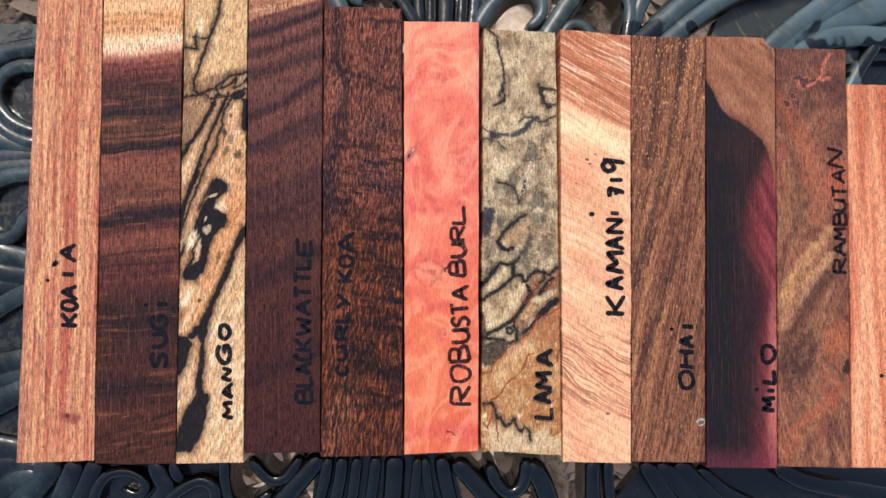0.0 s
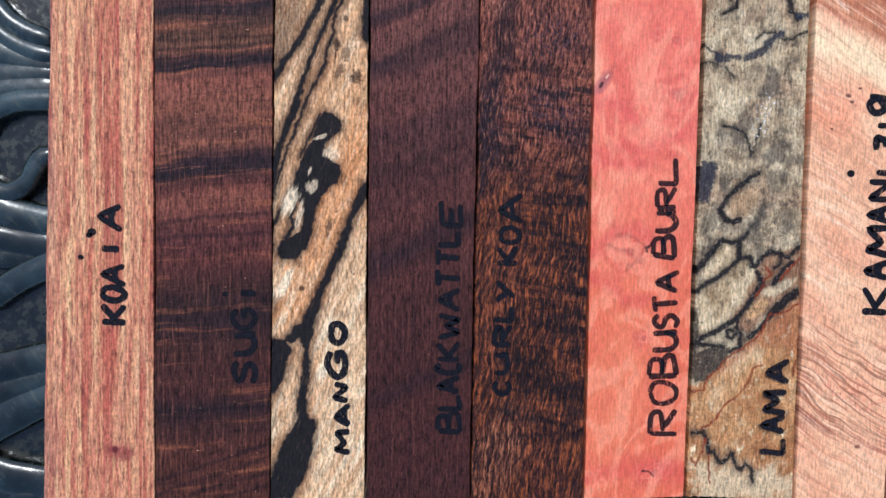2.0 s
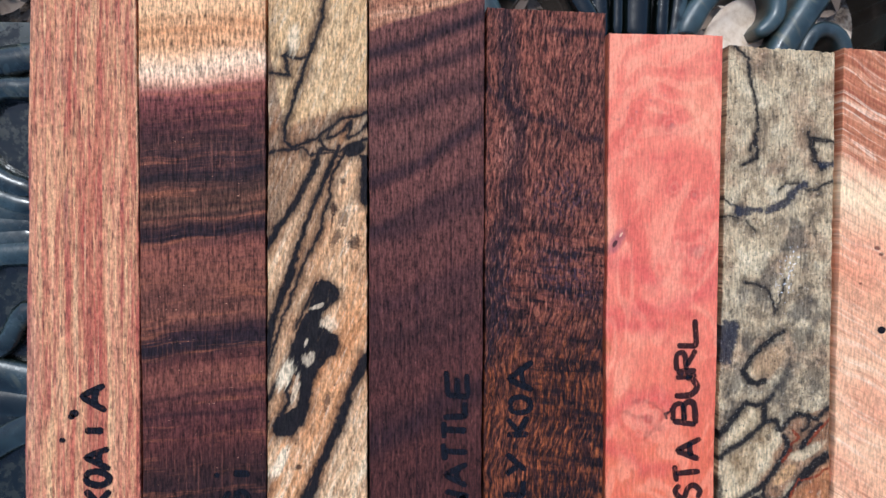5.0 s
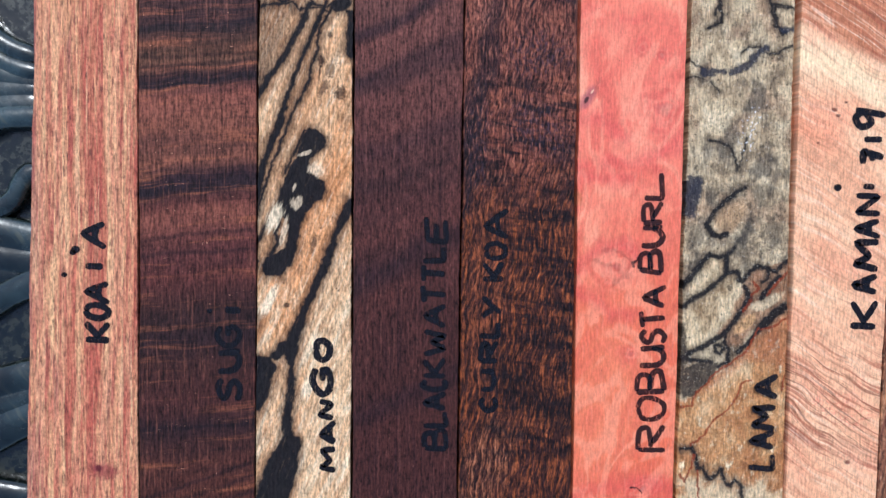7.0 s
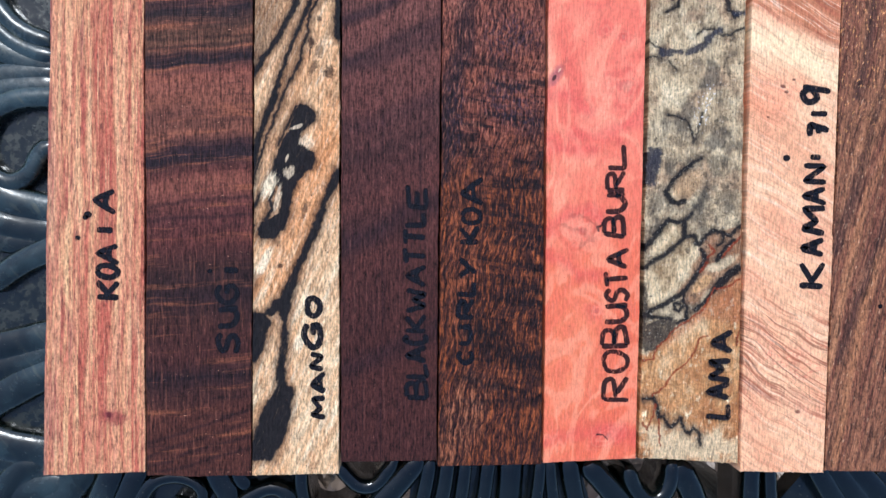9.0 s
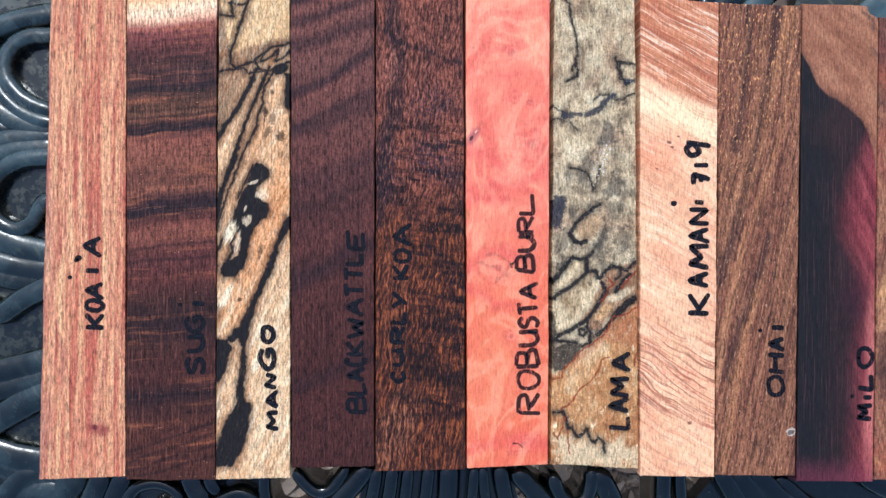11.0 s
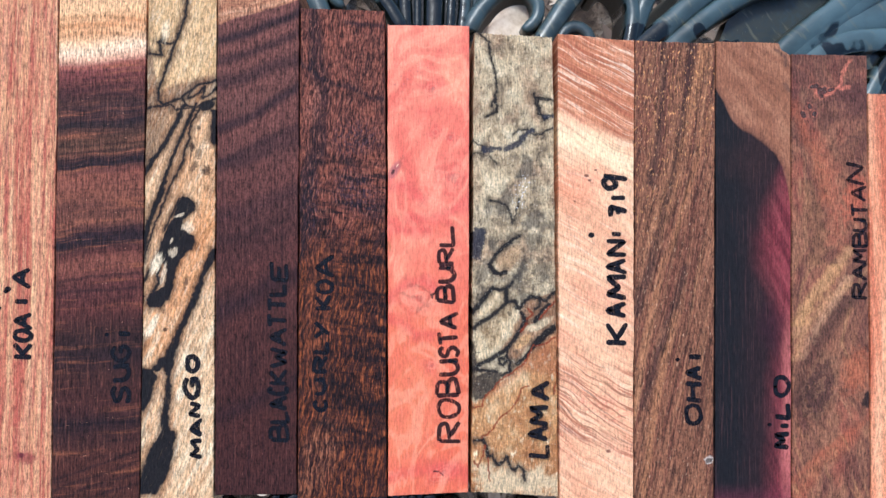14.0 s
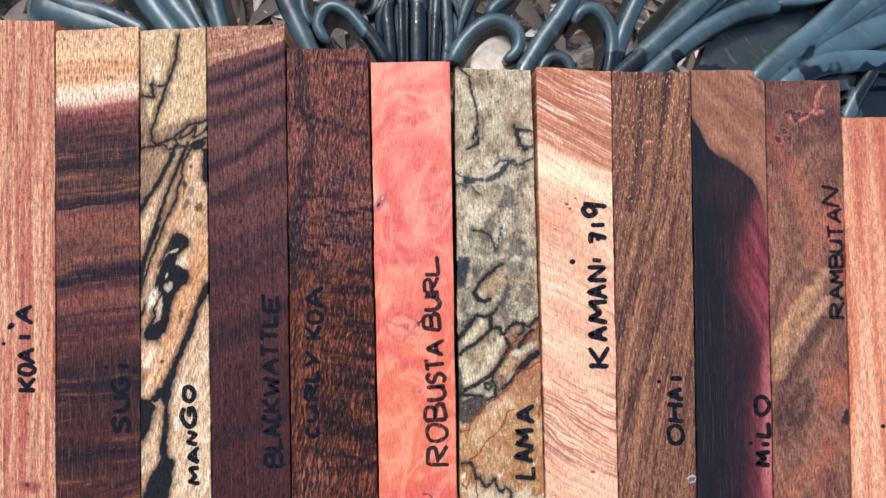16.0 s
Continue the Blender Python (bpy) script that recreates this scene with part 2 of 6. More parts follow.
def wood_mango():
    m = Mat("spalted_mango_wood", 0.6)
    u, v = m.u, m.v
    g = u - v * 0.40
    s = v + u * 0.4
    a = m.noise(g * 0.30, s * 0.03, 0.0, 4, 0.6)
    col = a.ramp([(0.10, lin(176, 122, 78)), (0.38, lin(206, 150, 102)), (0.60, lin(218, 168, 120)), (0.95, lin(238, 206, 164))])
    # warm heart beside the patches, cream flanks
    warm = m.blob((2.5, 62), 6.0, 24, -20, a, 0.7).step(1.15, 0.5)
    col = m.mix(col, lin(204, 132, 78), warm * 0.70)
    col = m.mix(col, lin(206, 140, 88), m.blob((-4.5, 45), 5.0, 9, -20, a, 0.7).step(1.15, 0.5) * 0.6)
    cream = (g - m.along([(0, -2.0), (40, -15.0), (70, -18.0), (140, -40.0)], v)).step(-1.5, 1.5)
    col = m.mix(col, lin(222, 184, 138), cream * v.step(62, 50) * 0.42)
    # greyed, dotted corner above the fan of lines, and the plain far end
    grey = m.along([(-9.7, 88), (-3.4, 103), (0.8, 109.9), (10.2, 114.2)], u)
    top = (v - grey).step(-3, 2)
    far = (v - m.along([(-9.5, 128.0), (-6.0, 110.0), (-2.0, 112), (9.5, 115)], u)).step(-1, 1)
    col = m.mix(col, lin(124, 90, 64), top * (1 - far) * 0.70)
    col = m.mix(col, lin(204, 164, 112), far * 0.65)
    fib = m.noise(g * 1.5, s * 0.16, 8.0, 5, 0.7)
    col = m.mix(col, lin(250, 232, 200), fib.step(0.54, 0.92) * 0.50)
    col = m.mix(col, lin(104, 64, 38), fib.step(0.46, 0.12) * 0.70)
    blot = m.noise(g * 0.45, s * 0.12, 61.0, 4, 0.65)
    col = m.mix(col, lin(150, 92, 54), blot.step(0.52, 0.80) * (1 - far) * 0.55)
    pale = m.noise(g * 0.6, s * 0.09, 14.0, 5, 0.7).step(0.45, 0.80)
    col = m.mix(col, lin(240, 214, 172), pale * (v.step(56, 44) * 0.50 + 0.16))
    rough = m.noise(u * 1.3, v * 1.3, 19.0, 3, 0.7)
    col = m.mix(col, lin(88, 62, 44), rough.step(0.56, 0.80) * top * (1 - far) * 0.6)
    m.bend(0.9, 0.55, 0.42)
    ink, soot = lin(17, 17, 21), lin(72, 48, 34)
    # zone lines that fan up the grain
    lines = m.strokes([
        (0.55, [(0.6, 106.2), (-0.5, 103.2), (-3, 98.7), (-4.6, 95.3), (-6.8, 92.5), (-8.4, 89.7), (-10.4, 86.7)]),
        (0.62, [(-0.5, 103.7), (-0.9, 102.4)]),
        (0.42, [(3.9, 106.8), (2.5, 103.6), (0.9, 99.9), (-0.5, 96.6), (-1.8, 93.2), (-3.1, 89.8), (-4.3, 85.9)]),
        (0.62, [(-4.2, 85.9), (-5, 83.1), (-6.1, 80.1), (-7.4, 77.2), (-8.5, 73.8), (-9.4, 68.5), (-10.2, 65.5)]),
        (0.75, [(-4.6, 84.2), (-5.2, 82.3)]),
        (0.26, [(5.5, 106.2), (3.6, 103.3), (2.5, 101.6), (2.3, 97.4), (0.9, 93.8), (0.2, 90.5), (-1.2, 87.7), (-2.9, 84.3), (-4.5, 79.8), (-6.1, 75.3), (-7.8, 70.8), (-9.7, 64.1)]),
        (0.28, [(-4.8, 68.3), (-7, 63.5), (-9.9, 58.3)]),
        (0.22, [(0.8, 81.8), (-0.3, 81.5), (-1.4, 78.7), (-3.2, 74.8), (-4.1, 72.8)]),
        (0.20, [(-10.4, 105.4), (-5.8, 105.9), (-2.7, 106.5), (-1.4, 105), (0.3, 105.5), (2.6, 105.8), (4.4, 105)]),
        (0.40, [(-4.9, 64.2), (-5.7, 61), (-5.4, 59), (-6.8, 56.5)]),
        (0.30, [(1.6, 137.1), (0.7, 130.4), (-1.9, 122.7), (-4.8, 114.2), (-6.1, 110.8), (-6.1, 107.7), (-4.7, 106.5), (0.2, 108.6), (2.5, 110.5), (4.8, 112.2), (9.5, 113.2)]),
        (0.30, [(-8.8, 120.2), (-5.2, 119.8), (-6, 123.6), (-4.5, 122.8), (-1.6, 123.4)]),
        (0.45, [(-6.2, 123.3), (-5.3, 124)]),
        (0.26, [(2.5, 110.3), (1.6, 108.1), (4.3, 109.4), (6.1, 111.6), (5.5, 108.5), (7.9, 109.5), (9.4, 111.6)]),
        (0.26, [(0.1, 108.4), (1.3, 106.3), (4, 105.9), (6.7, 107.3), (9.4, 108.3)])])
    # black fungus patches
    patch = m.strip([(82, 0.6, 1.9), (80.4, -0.6, 3.8), (79.4, -1, 4), (78.2, -1.4, 3.7), (77.2, -1.7, 2.4), (76, -1.7, 1.2), (74.8, -2.8, 0.8), (73.8, -3.1, 0.6), (72.4, -3.7, 1.8), (71.5, -4.1, 3.9), (69.8, -4.8, 3.9), (68.1, -5.3, 3.4), (66.8, -5.3, 1.7), (65.2, -5.2, 0.2), (63.6, -3.9, -0.5), (62.4, -3.2, -1), (60.2, -3.4, -1.3), (57.9, -3.9, -1.6), (56.2, -7.6, -2), (54.5, -8.5, -2.7), (53.4, -8.3, -3.8), (52.4, -7.3, -5)])
    river = m.strip([(68, 8.5, 10.1), (65.4, 7.3, 9.2), (62.6, 6.2, 7.7), (59.7, 5.1, 6.5), (56.9, 4, 5.7), (54, 2.9, 4.8), (51.2, 1.6, 3.2), (48.3, 0.5, 2.1), (45.5, -1, 0.9), (42, -2.5, -0.2), (39.7, -3.3, -0.9), (37.5, -4.3, -1.2), (34, -3.1, -2), (29.4, -3.3, -1.8), (26, -3.9, -2.2), (22.5, -4.2, -2.5), (20.4, -4.2, -1.9), (19.3, -4.4, -0.8), (17.9, -5.3, -0.4), (16.8, -6.3, -0.7), (14.4, -7.2, -1.1), (12.1, -8.1, -1.5), (9.8, -8.9, -2.1), (7.5, -9.6, -2.7), (3.4, -10.2, -5.2)])
    side = m.strip([(36.1, -11, -6.7), (34, -11, -5.5), (31.7, -11, -6.3), (29.4, -10.9, -6.8), (27.2, -10.9, -7.6), (25.1, -10.9, -8.8)]).min(m.strip([(39.7, -4.3, -2), (38, -5.8, -2), (35.2, -7.8, -5.2)]) + 0.35)
    edge = m.strip([(105.4, 7.7, 10.8), (103.6, 8.4, 10.9), (100.8, 8.1, 10.9), (98.6, 7.8, 10.9), (96.8, 7.7, 10.9), (95.9, 8.7, 10.9)]).min(m.blob((6.7, 106.4), 2.2, 1.3, 20) * 1.6 - 1.6)
    notch = m.strip([(70.2, -11.1, -9.3), (68.5, -11.1, -9.8), (56.2, -11, -9.7), (55.4, -11, -8.9), (53.9, -11, -9.6)]).max(m.strip([(70.8, -11.1, -7.8), (68, -11.1, -7.8), (57, -11, -7.7), (53.3, -11, -7.7)]))
    spots = lines.min(patch).min(river).min(side).min(edge).min(notch) + (fib - 0.5) * 0.55
    dim = (u + 9.5).step(2.6, 0.0) * blot.step(0.30, 0.62)
    col = m.mix(col, lin(64, 42, 32), dim * 0.55)
    col = m.mix(col, soot, (spots + (blot - 0.5) * 1.4).step(1.9, 0.0) * 0.70)
    wisp = m.noise(g * 1.3, s * 0.2, 30.0, 4, 0.7)
    col = m.mix(col, ink, spots.step(0.34, -0.22) * (1 - wisp.step(0.66, 0.92) * 0.45) * 0.97)
    # bare streaks inside the large patch
    for at, ru, rv, turn in (((-0.1, 76.9), 1.6, 0.45, 20), ((-2.1, 70.3), 0.3, 1.0, -20), ((-1.7, 67), 1.3, 1.5, -30), ((-4.1, 61.3), 0.7, 3.2, -14), ((2.2, 73.8), 1.8, 1.6, -20)):
        col = m.mix(col, lin(226, 196, 158), m.blob(at, ru, rv, turn, wisp, 1.3).step(1.1, 0.6) * (fib * 0.6 + 0.35) * 0.9)
    for at, ru, rv, turn, k in (((-6.1, 64.1), 1.6, 3.6, -22, 0.85), ((-7.1, 47.1), 1.3, 4.2, -28, 0.9), ((0.8, 30), 1.2, 3.2, -20, 0.8), ((-4.5, 126.4), 1.3, 3.2, -6, 0.6)):
        col = m.mix(col, lin(236, 208, 168), m.blob(at, ru, rv, turn, fib, 1.4).step(1.1, 0.5) * k)
    # brown rings and specks
    for at, ru, rv, turn, k in (((3.1, 95.3), 0.6, 0.9, 0, 0.9), ((4.7, 100.4), 0.45, 0.6, 0, 0.8), ((2.7, 93), 0.2, 0.9, -10, 0.8), ((4.9, 93.7), 0.8, 1.5, -25, 0.6), ((3.3, 89.7), 0.6, 1.5, -25, 0.75),
                                ((6.8, 89), 1.0, 1.1, 0, 0.8), ((7.9, 84), 1.2, 0.9, 0, 0.35), ((1.7, 58.9), 0.5, 1.5, -12, 0.75), ((-3.5, 46.5), 0.5, 0.5, 0, 0.85), ((-5.8, 98.1), 2.0, 2.4, -30, 0.25)):
        col = m.mix(col, lin(48, 28, 22), m.blob(at, ru * 1.25, rv * 1.25, turn, rough, 1.4).step(1.35, 0.5) * k)
    dots = m.cells(u * 0.8, v * 0.55).step(0.16, 0.07) * m.noise(u * 0.15, v * 0.15, 17.0, 1).step(0.46, 0.70)
    col = m.mix(col, lin(56, 36, 28), dots * 0.8)
    return m.done(col, fib, 0.0003, tooth=0.36)


def wood_wattle():
    m = Mat("black_wattle_wood", 0.6)
    u, v = m.u, m.v
    h = v - u * 0.45 - u * u * 0.010 + m.noise(u * 0.05, v * 0.03, 2.0, 2) * 8
    a = m.noise(u * 0.012, h * 0.075, 0.0, 4, 0.6)
    col = a.ramp([(0.15, lin(48, 28, 28)), (0.42, lin(70, 38, 34)), (0.62, lin(82, 44, 38)), (0.9, lin(92, 50, 42))])
    col = m.mix(col, lin(54, 25, 20), v.step(75, 25) * 0.62)
    col = m.mix(col, lin(122, 74, 62), v.step(62, 118) * 0.55)
    q = (m.noise(u * 0.10, v * 0.14, 5.0, 4, 0.6) - 0.5) * 3.5
    # broad dark bands that rise across the piece
    for pts, wd, k in (([(-10.1, 121.2), (-2.9, 123.2), (3.2, 126.1), (10.8, 129)], 1.7, 0.85), ([(-10.1, 115.6), (-2.8, 117.9), (4.8, 120.5), (10.8, 123.7)], 1.5, 0.65), ([(-10, 109.8), (-2.8, 111.7), (4.8, 114.9), (10.9, 116.3)], 2.2, 0.6),
                       ([(-9.9, 97.5), (-2.7, 100.1), (3.4, 104.1), (10.9, 108.9)], 1.8, 0.75), ([(-9.8, 87.7), (-2.6, 89.3), (5, 92.8), (11, 95)], 2.2, 0.5), ([(-11.1, 88), (-3.8, 91.7), (1.8, 93.9), (10.3, 97.9)], 1.5, 0.5),
                       ([(-11, 74.3), (-3.7, 75.5), (3.1, 78.2), (10.5, 81.2)], 2.4, 0.45), ([(-10.8, 48.4), (-3.5, 50.8), (2.2, 55.4), (10.8, 58.3)], 3.0, 0.40), ([(-10.6, 20.8), (-3.2, 23.1), (3.7, 26.5), (11.1, 30)], 3.2, 0.35)):
        line = (v - m.along(pts, u) + q * 0.5).abs()
        col = m.mix(col, lin(28, 20, 27), line.step(wd * 1.5, wd * 0.1) * k)
    tip = (v - m.along([(-10.5, 125.5), (-6.7, 127.1), (-2.9, 128.1), (3.2, 130.1), (10.8, 132.4)], u) + q * 0.25).step(-0.4, 0.6)
    col = m.mix(col, m.noise(u * 0.10, h * 0.5, 9.0, 4, 0.6).ramp([(0.2, lin(140, 84, 58)), (0.5, lin(176, 118, 84)), (0.85, lin(204, 150, 112))]), tip * 0.9)
    sc = m.grit(u * 2.0, v * 0.045, 3.0, 2.6)
    col = m.mix(col, lin(34, 20, 25), sc.step(0.55, 1.0) * 0.45)
    col = m.mix(col, lin(120, 72, 62), sc.step(0.40, 0.0) * 0.22)
    cut = m.noise(u * 1.3, v * 0.012, 27.0, 2).step(0.78, 0.86)
    col = m.mix(col, lin(26, 16, 20), cut * 0.6)
    tick = m.noise(u * 2.2, v * 0.8, 8.0, 3)
    col = m.mix(col, lin(28, 16, 20), tick.step(0.62, 0.90) * 0.45)
    col = m.mix(col, lin(150, 98, 84), tick.step(0.22, 0.05) * 0.40)
    return m.done(col, sc + tick * 0.5, 0.0002, sc * 0.2 + 0.5, tooth=0.50)


def wood_curly():
    m = Mat("curly_koa_wood", 0.6)
    u, v = m.u, m.v
    big = m.noise(u * 0.10, v * 0.05, 6.0, 5, 0.6)
    wave = m.noise(u * 0.05, v * 0.10, 4.0, 3, 0.5)
    lift = u - v * 0.12 + (wave - 0.5) * 2.2
    fib = m.noise(lift * 1.5, v * 0.14, 0.0, 4, 0.7)
    col = (big * 0.5 + fib * 0.5).ramp([(0.15, lin(40, 23, 24)), (0.38, lin(76, 40, 33)), (0.56, lin(110, 58, 44)), (0.80, lin(144, 80, 58)), (1.0, lin(168, 100, 76))])
    col = m.mix(col, lin(150, 86, 66), v.step(68, 98) * fib.step(0.3, 0.7) * 0.40)
    low = v.step(78, 60)
    col = m.mix(col, lin(40, 19, 14), low * 0.72)
    col = m.mix(col, lin(158, 80, 38), low * fib.step(0.45, 0.78) * 0.75)
    # curl: short shimmering cross ripples
    rip = m.noise(u * 0.07, v * 0.42 + u * 0.05 + wave * 1.2, 2.0, 3, 0.55)
    fine = m.noise(u * 0.30, v * 1.0 + u * 0.15, 12.0, 2, 0.5)
    curl = v.step(100, 86) * u.step(-9.5, -5.0) * v.step(8, 18) * 0.85 + 0.15
    col = m.mix(col, lin(24, 15, 17), rip.step(0.54, 0.30) * curl * 0.88)
    col = m.mix(col, lin(158, 84, 48), rip.step(0.56, 0.86) * fib.step(0.30, 0.70) * curl * (low * 0.40 + 0.30))
    col = m.mix(col, lin(28, 19, 23), fine.step(0.48, 0.22) * curl * 0.45)
    # blue-black mottling in the middle of the curl
    haze = m.blob((3.0, 96), 9.5, 6.0, 8, big, 0.9).step(1.25, 0.3).max(m.blob((4.0, 82), 8.5, 7.0, -15, big, 1.0).step(1.25, 0.3)).max(m.blob((-8.5, 80), 3.0, 12, 0, big, 0.8).step(1.2, 0.4))
    col = m.mix(col, lin(38, 34, 46), haze * m.grit(lift * 1.3, v * 0.8, 31.0).step(0.25, 0.75) * 0.65)
    m.bend(1.4, 0.25, 0.3)
    shade = m.strip([(131.9, -9.7, -6.3), (125.6, -9.4, -5.7), (119.4, -9, -5.3), (113.2, -9.3, -3.8), (109.4, -7.1, -3.8), (104, -6.5, -3.7), (97.8, -7.4, -4.3), (88.6, -8.2, -5.2)]).min(m.strip([(104.5, -7.8, -5), (97.8, -8.6, -4.5), (92.1, -9.2, -5.8), (86.4, -11.4, -7.3), (77.4, -11.8, -8.1), (69.4, -11.7, -8.9), (63.6, -11.6, -9.8)]))
    col = m.mix(col, lin(24, 20, 27), shade.step(1.4, -1.0) * 0.72)
    cross = (v - m.along([(-10.8, 116.3), (-4.1, 111.8), (3.6, 108.8), (11.6, 105.8)], u) + (big - 0.5) * 3).abs().step(1.4, 0.1).max((v - m.along([(-1.1, 128.2), (3.5, 127.4), (11.6, 126.9)], u)).abs().step(1.2, 0.1) * u.step(-2, 2))
    col = m.mix(col, lin(30, 20, 26), cross * 0.75)
    belt = (v - m.along([(-11, 27.7), (-4, 29.8), (3.1, 25.9), (11.5, 21.1)], u) + (big - 0.5) * 5).abs().step(5.5, 1.5) * u.step(-9, -3)
    col = m.mix(col, lin(24, 15, 16), belt * 0.80)
    # paler long fibres at the near end and along the left
    foot = m.blob((-6.5, 10), 6.0, 14, -20, big, 0.8).step(1.2, 0.4)
    col = m.mix(col, lin(152, 100, 74), foot * fib.step(0.40, 0.75) * 0.60)
    left = (u + 6.5).abs().step(4.5, 1.0) * v.step(70, 56) * v.step(22, 34)
    col = m.mix(col, lin(150, 82, 54), left * fib.step(0.35, 0.8) * 0.60)
    swirl = m.blob((-7.9, 105.5), 2.4, 6.5, -8, big, 0.5).step(1.15, 0.5)
    col = m.mix(col, lin(158, 100, 82), swirl * fib.step(0.3, 0.7) * 0.6)
    f2 = m.grit(lift * 2.1, v * 0.40, 3.0)
    col = m.mix(col, lin(22, 14, 17), f2.step(0.58, 1.0) * 0.78)
    col = m.mix(col, m.mix(lin(176, 108, 82), lin(156, 82, 44), low), f2.step(0.35, 0.0) * 0.32)
    return m.done(col, f2, 0.00025, f2 * 0.2 + 0.45, tooth=0.55)


def wood_robusta():
    m = Mat("robusta_burl_wood", 0.6)
    u, v = m.u, m.v
    a = m.noise(u * 0.06, v * 0.034, 0.0, 3, 0.5, 1.0)
    col = a.ramp([(0.05, lin(206, 91, 76)), (0.35, lin(222, 110, 87)), (0.55, lin(230, 124, 97)), (0.75, lin(236, 139, 108)), (1.0, lin(242, 160, 126))])
    b = m.noise(u * 0.10 + a * 1.4, v * 0.17 - u * 0.05, 5.0, 4, 0.55, 0.8)
    col = m.mix(col, lin(206, 78, 72), b.step(0.54, 0.95) * 0.55)
    col = m.mix(col, lin(246, 160, 126), b.step(0.44, 0.08) * 0.50)
    col = m.mix(col, lin(246, 160, 120), m.blob((7, 113), 5.0, 9, 10, a, 0.6).step(1.2, 0.2) * 0.55)
    col = m.mix(col, lin(240, 156, 116), m.blob((-4, 24), 9, 17, -12, a, 0.7).step(1.2, 0.3) * 0.50)
    col = m.mix(col, lin(210, 98, 58), v.step(85, 35) * 0.62)
    wob = m.noise(u * 0.22, v * 0.22, 9.0, 3)
    # eyes of the burl: growth rings round a greyish middle
    for at, ru, rv, grow, k in (((6.3, 84.8), 2.0, 1.9, 3.6, 0.45), ((1.6, 97.3), 0.8, 0.8, 3.0, 0.55), ((0.9, 34.1), 1.1, 1.0, 2.4, 0.50), ((1.4, 109.4), 1.3, 1.0, 3.0, 0.6), ((-2.7, 52.7), 1.5, 1.2, 4.5, 0.45), ((5.9, 96), 0.9, 0.8, 2.4, 0.4), ((3.6, 5.4), 1.3, 0.6, 5.0, 0.8)):
        d = m.blob(at, ru, rv, 25, wob, 2.6)
        near = d.step(grow * 1.25, 0.9)
        col = m.mix(col, lin(204, 80, 72), near * 0.40)
        col = m.mix(col, lin(184, 70, 66), (d * 4.6 + a * 9).sin().step(0.0, 1.0) * near * 0.20)
        col = m.mix(col, lin(248, 168, 135), (d * 4.6 + a * 9).sin().step(-0.0, -1.0) * near * 0.20)
        col = m.mix(col, lin(166, 98, 88), d.step(1.1, 0.2) * k)
    flow = (m.noise(u * 0.075, v * 0.05 - u * 0.02, 55.0, 3, 0.5, 0.9) * 17).sin()
    col = m.mix(col, lin(196, 74, 66), flow.step(0.0, 1.0) * 0.18)
    col = m.mix(col, lin(250, 169, 131), flow.step(-0.1, -1.0) * 0.28)
    m.bend(3.0, 0.2, 0.22)
    # rosy bands
    rose = m.strokes([(1.3, [(-11.6, 83.2), (-6.9, 82.8), (-2.1, 79.4)]), (1.0, [(-4.9, 73.4), (1.6, 74.1), (8.6, 77.1), (11.6, 79.7)]), (1.1, [(-12.3, 71.7), (-6.6, 71), (-0.7, 70.4)]), (0.9, [(-11.5, 48), (-4.9, 43.9), (-0, 42.2)]),
                      (1.1, [(-10, 4.8), (-5.2, 6.3), (0.8, 7.4), (8.1, 6.1), (11.2, 3.9)]), (0.8, [(-11, 51.5), (-6.3, 56.2), (-0.4, 57.4), (2, 55.1)])])
    col = m.mix(col, lin(200, 70, 70), rose.step(2.2, -1.0) * 0.42)
    vein = m.strokes([(0.16, [(-6.9, 53.6), (-2.7, 51.8), (0, 50.2)]), (0.14, [(-5.1, 56.2), (-1.5, 54.5), (1.1, 52.7)]), (0.14, [(-3.2, 49.2), (-1.4, 50.6), (0.4, 52.5)]), (0.14, [(-9.4, 87.1), (-7.5, 89.6), (-6.4, 91)])])
    col = m.mix(col, lin(138, 66, 56), vein.step(0.6, -0.1) * 0.40)
    knot = m.blob((-9.2, 87.1), 0.9, 1.9, -30, wob, 0.6)
    col = m.mix(col, lin(146, 78, 84), knot.step(1.9, 0.8) * 0.65)
    col = m.mix(col, lin(42, 26, 30), m.blob((-9.5, 86.6), 0.45, 0.9, -30, wob, 0.8).step(1.1, 0.6) * 0.9)
    col = m.mix(col, lin(238, 191, 152), m.blob((-8.4, 88.2), 0.25, 0.7, -35, wob, 0.5).step(1.1, 0.6) * 0.7)
    split = m.strokes([(0.32, [(1.6, 54.2), (0.7, 53), (0.4, 51.6)]), (0.22, [(2.3, 6.2), (4, 4.7)])])
    col = m.mix(col, lin(34, 17, 20), split.step(0.15, -0.15) * 0.95)
    eyes = m.cells(u * 0.8, v * 0.8).step(0.40, 0.10) * m.blob((-5, 112.4), 6.5, 1.7, 25, wob, 0.5).step(1.1, 0.7)
    col = m.mix(col, lin(176, 92, 90), eyes * 0.6)
    stain = m.blob((-11.5, 66.6), 1.6, 2.0, 0, wob, 1.0).step(1.2, 0.4)
    col = m.mix(col, lin(176, 112, 70), stain * 0.5)
    pin = m.cells(u * 0.30, v * 0.30).step(0.05, 0.025)
    col = m.mix(col, lin(120, 50, 46), pin * 0.6)
    sc = m.grit(u * 2.0, v * 0.16, 12.0, 2.0)
    col = m.mix(col, lin(246, 156, 126), sc.step(0.52, 0.95) * 0.18)
    col = m.mix(col, lin(198, 82, 74), sc.step(0.46, 0.08) * 0.14)
    return m.done(col, sc, 0.00012, sc * 0.2 + 0.45, tooth=0.12)


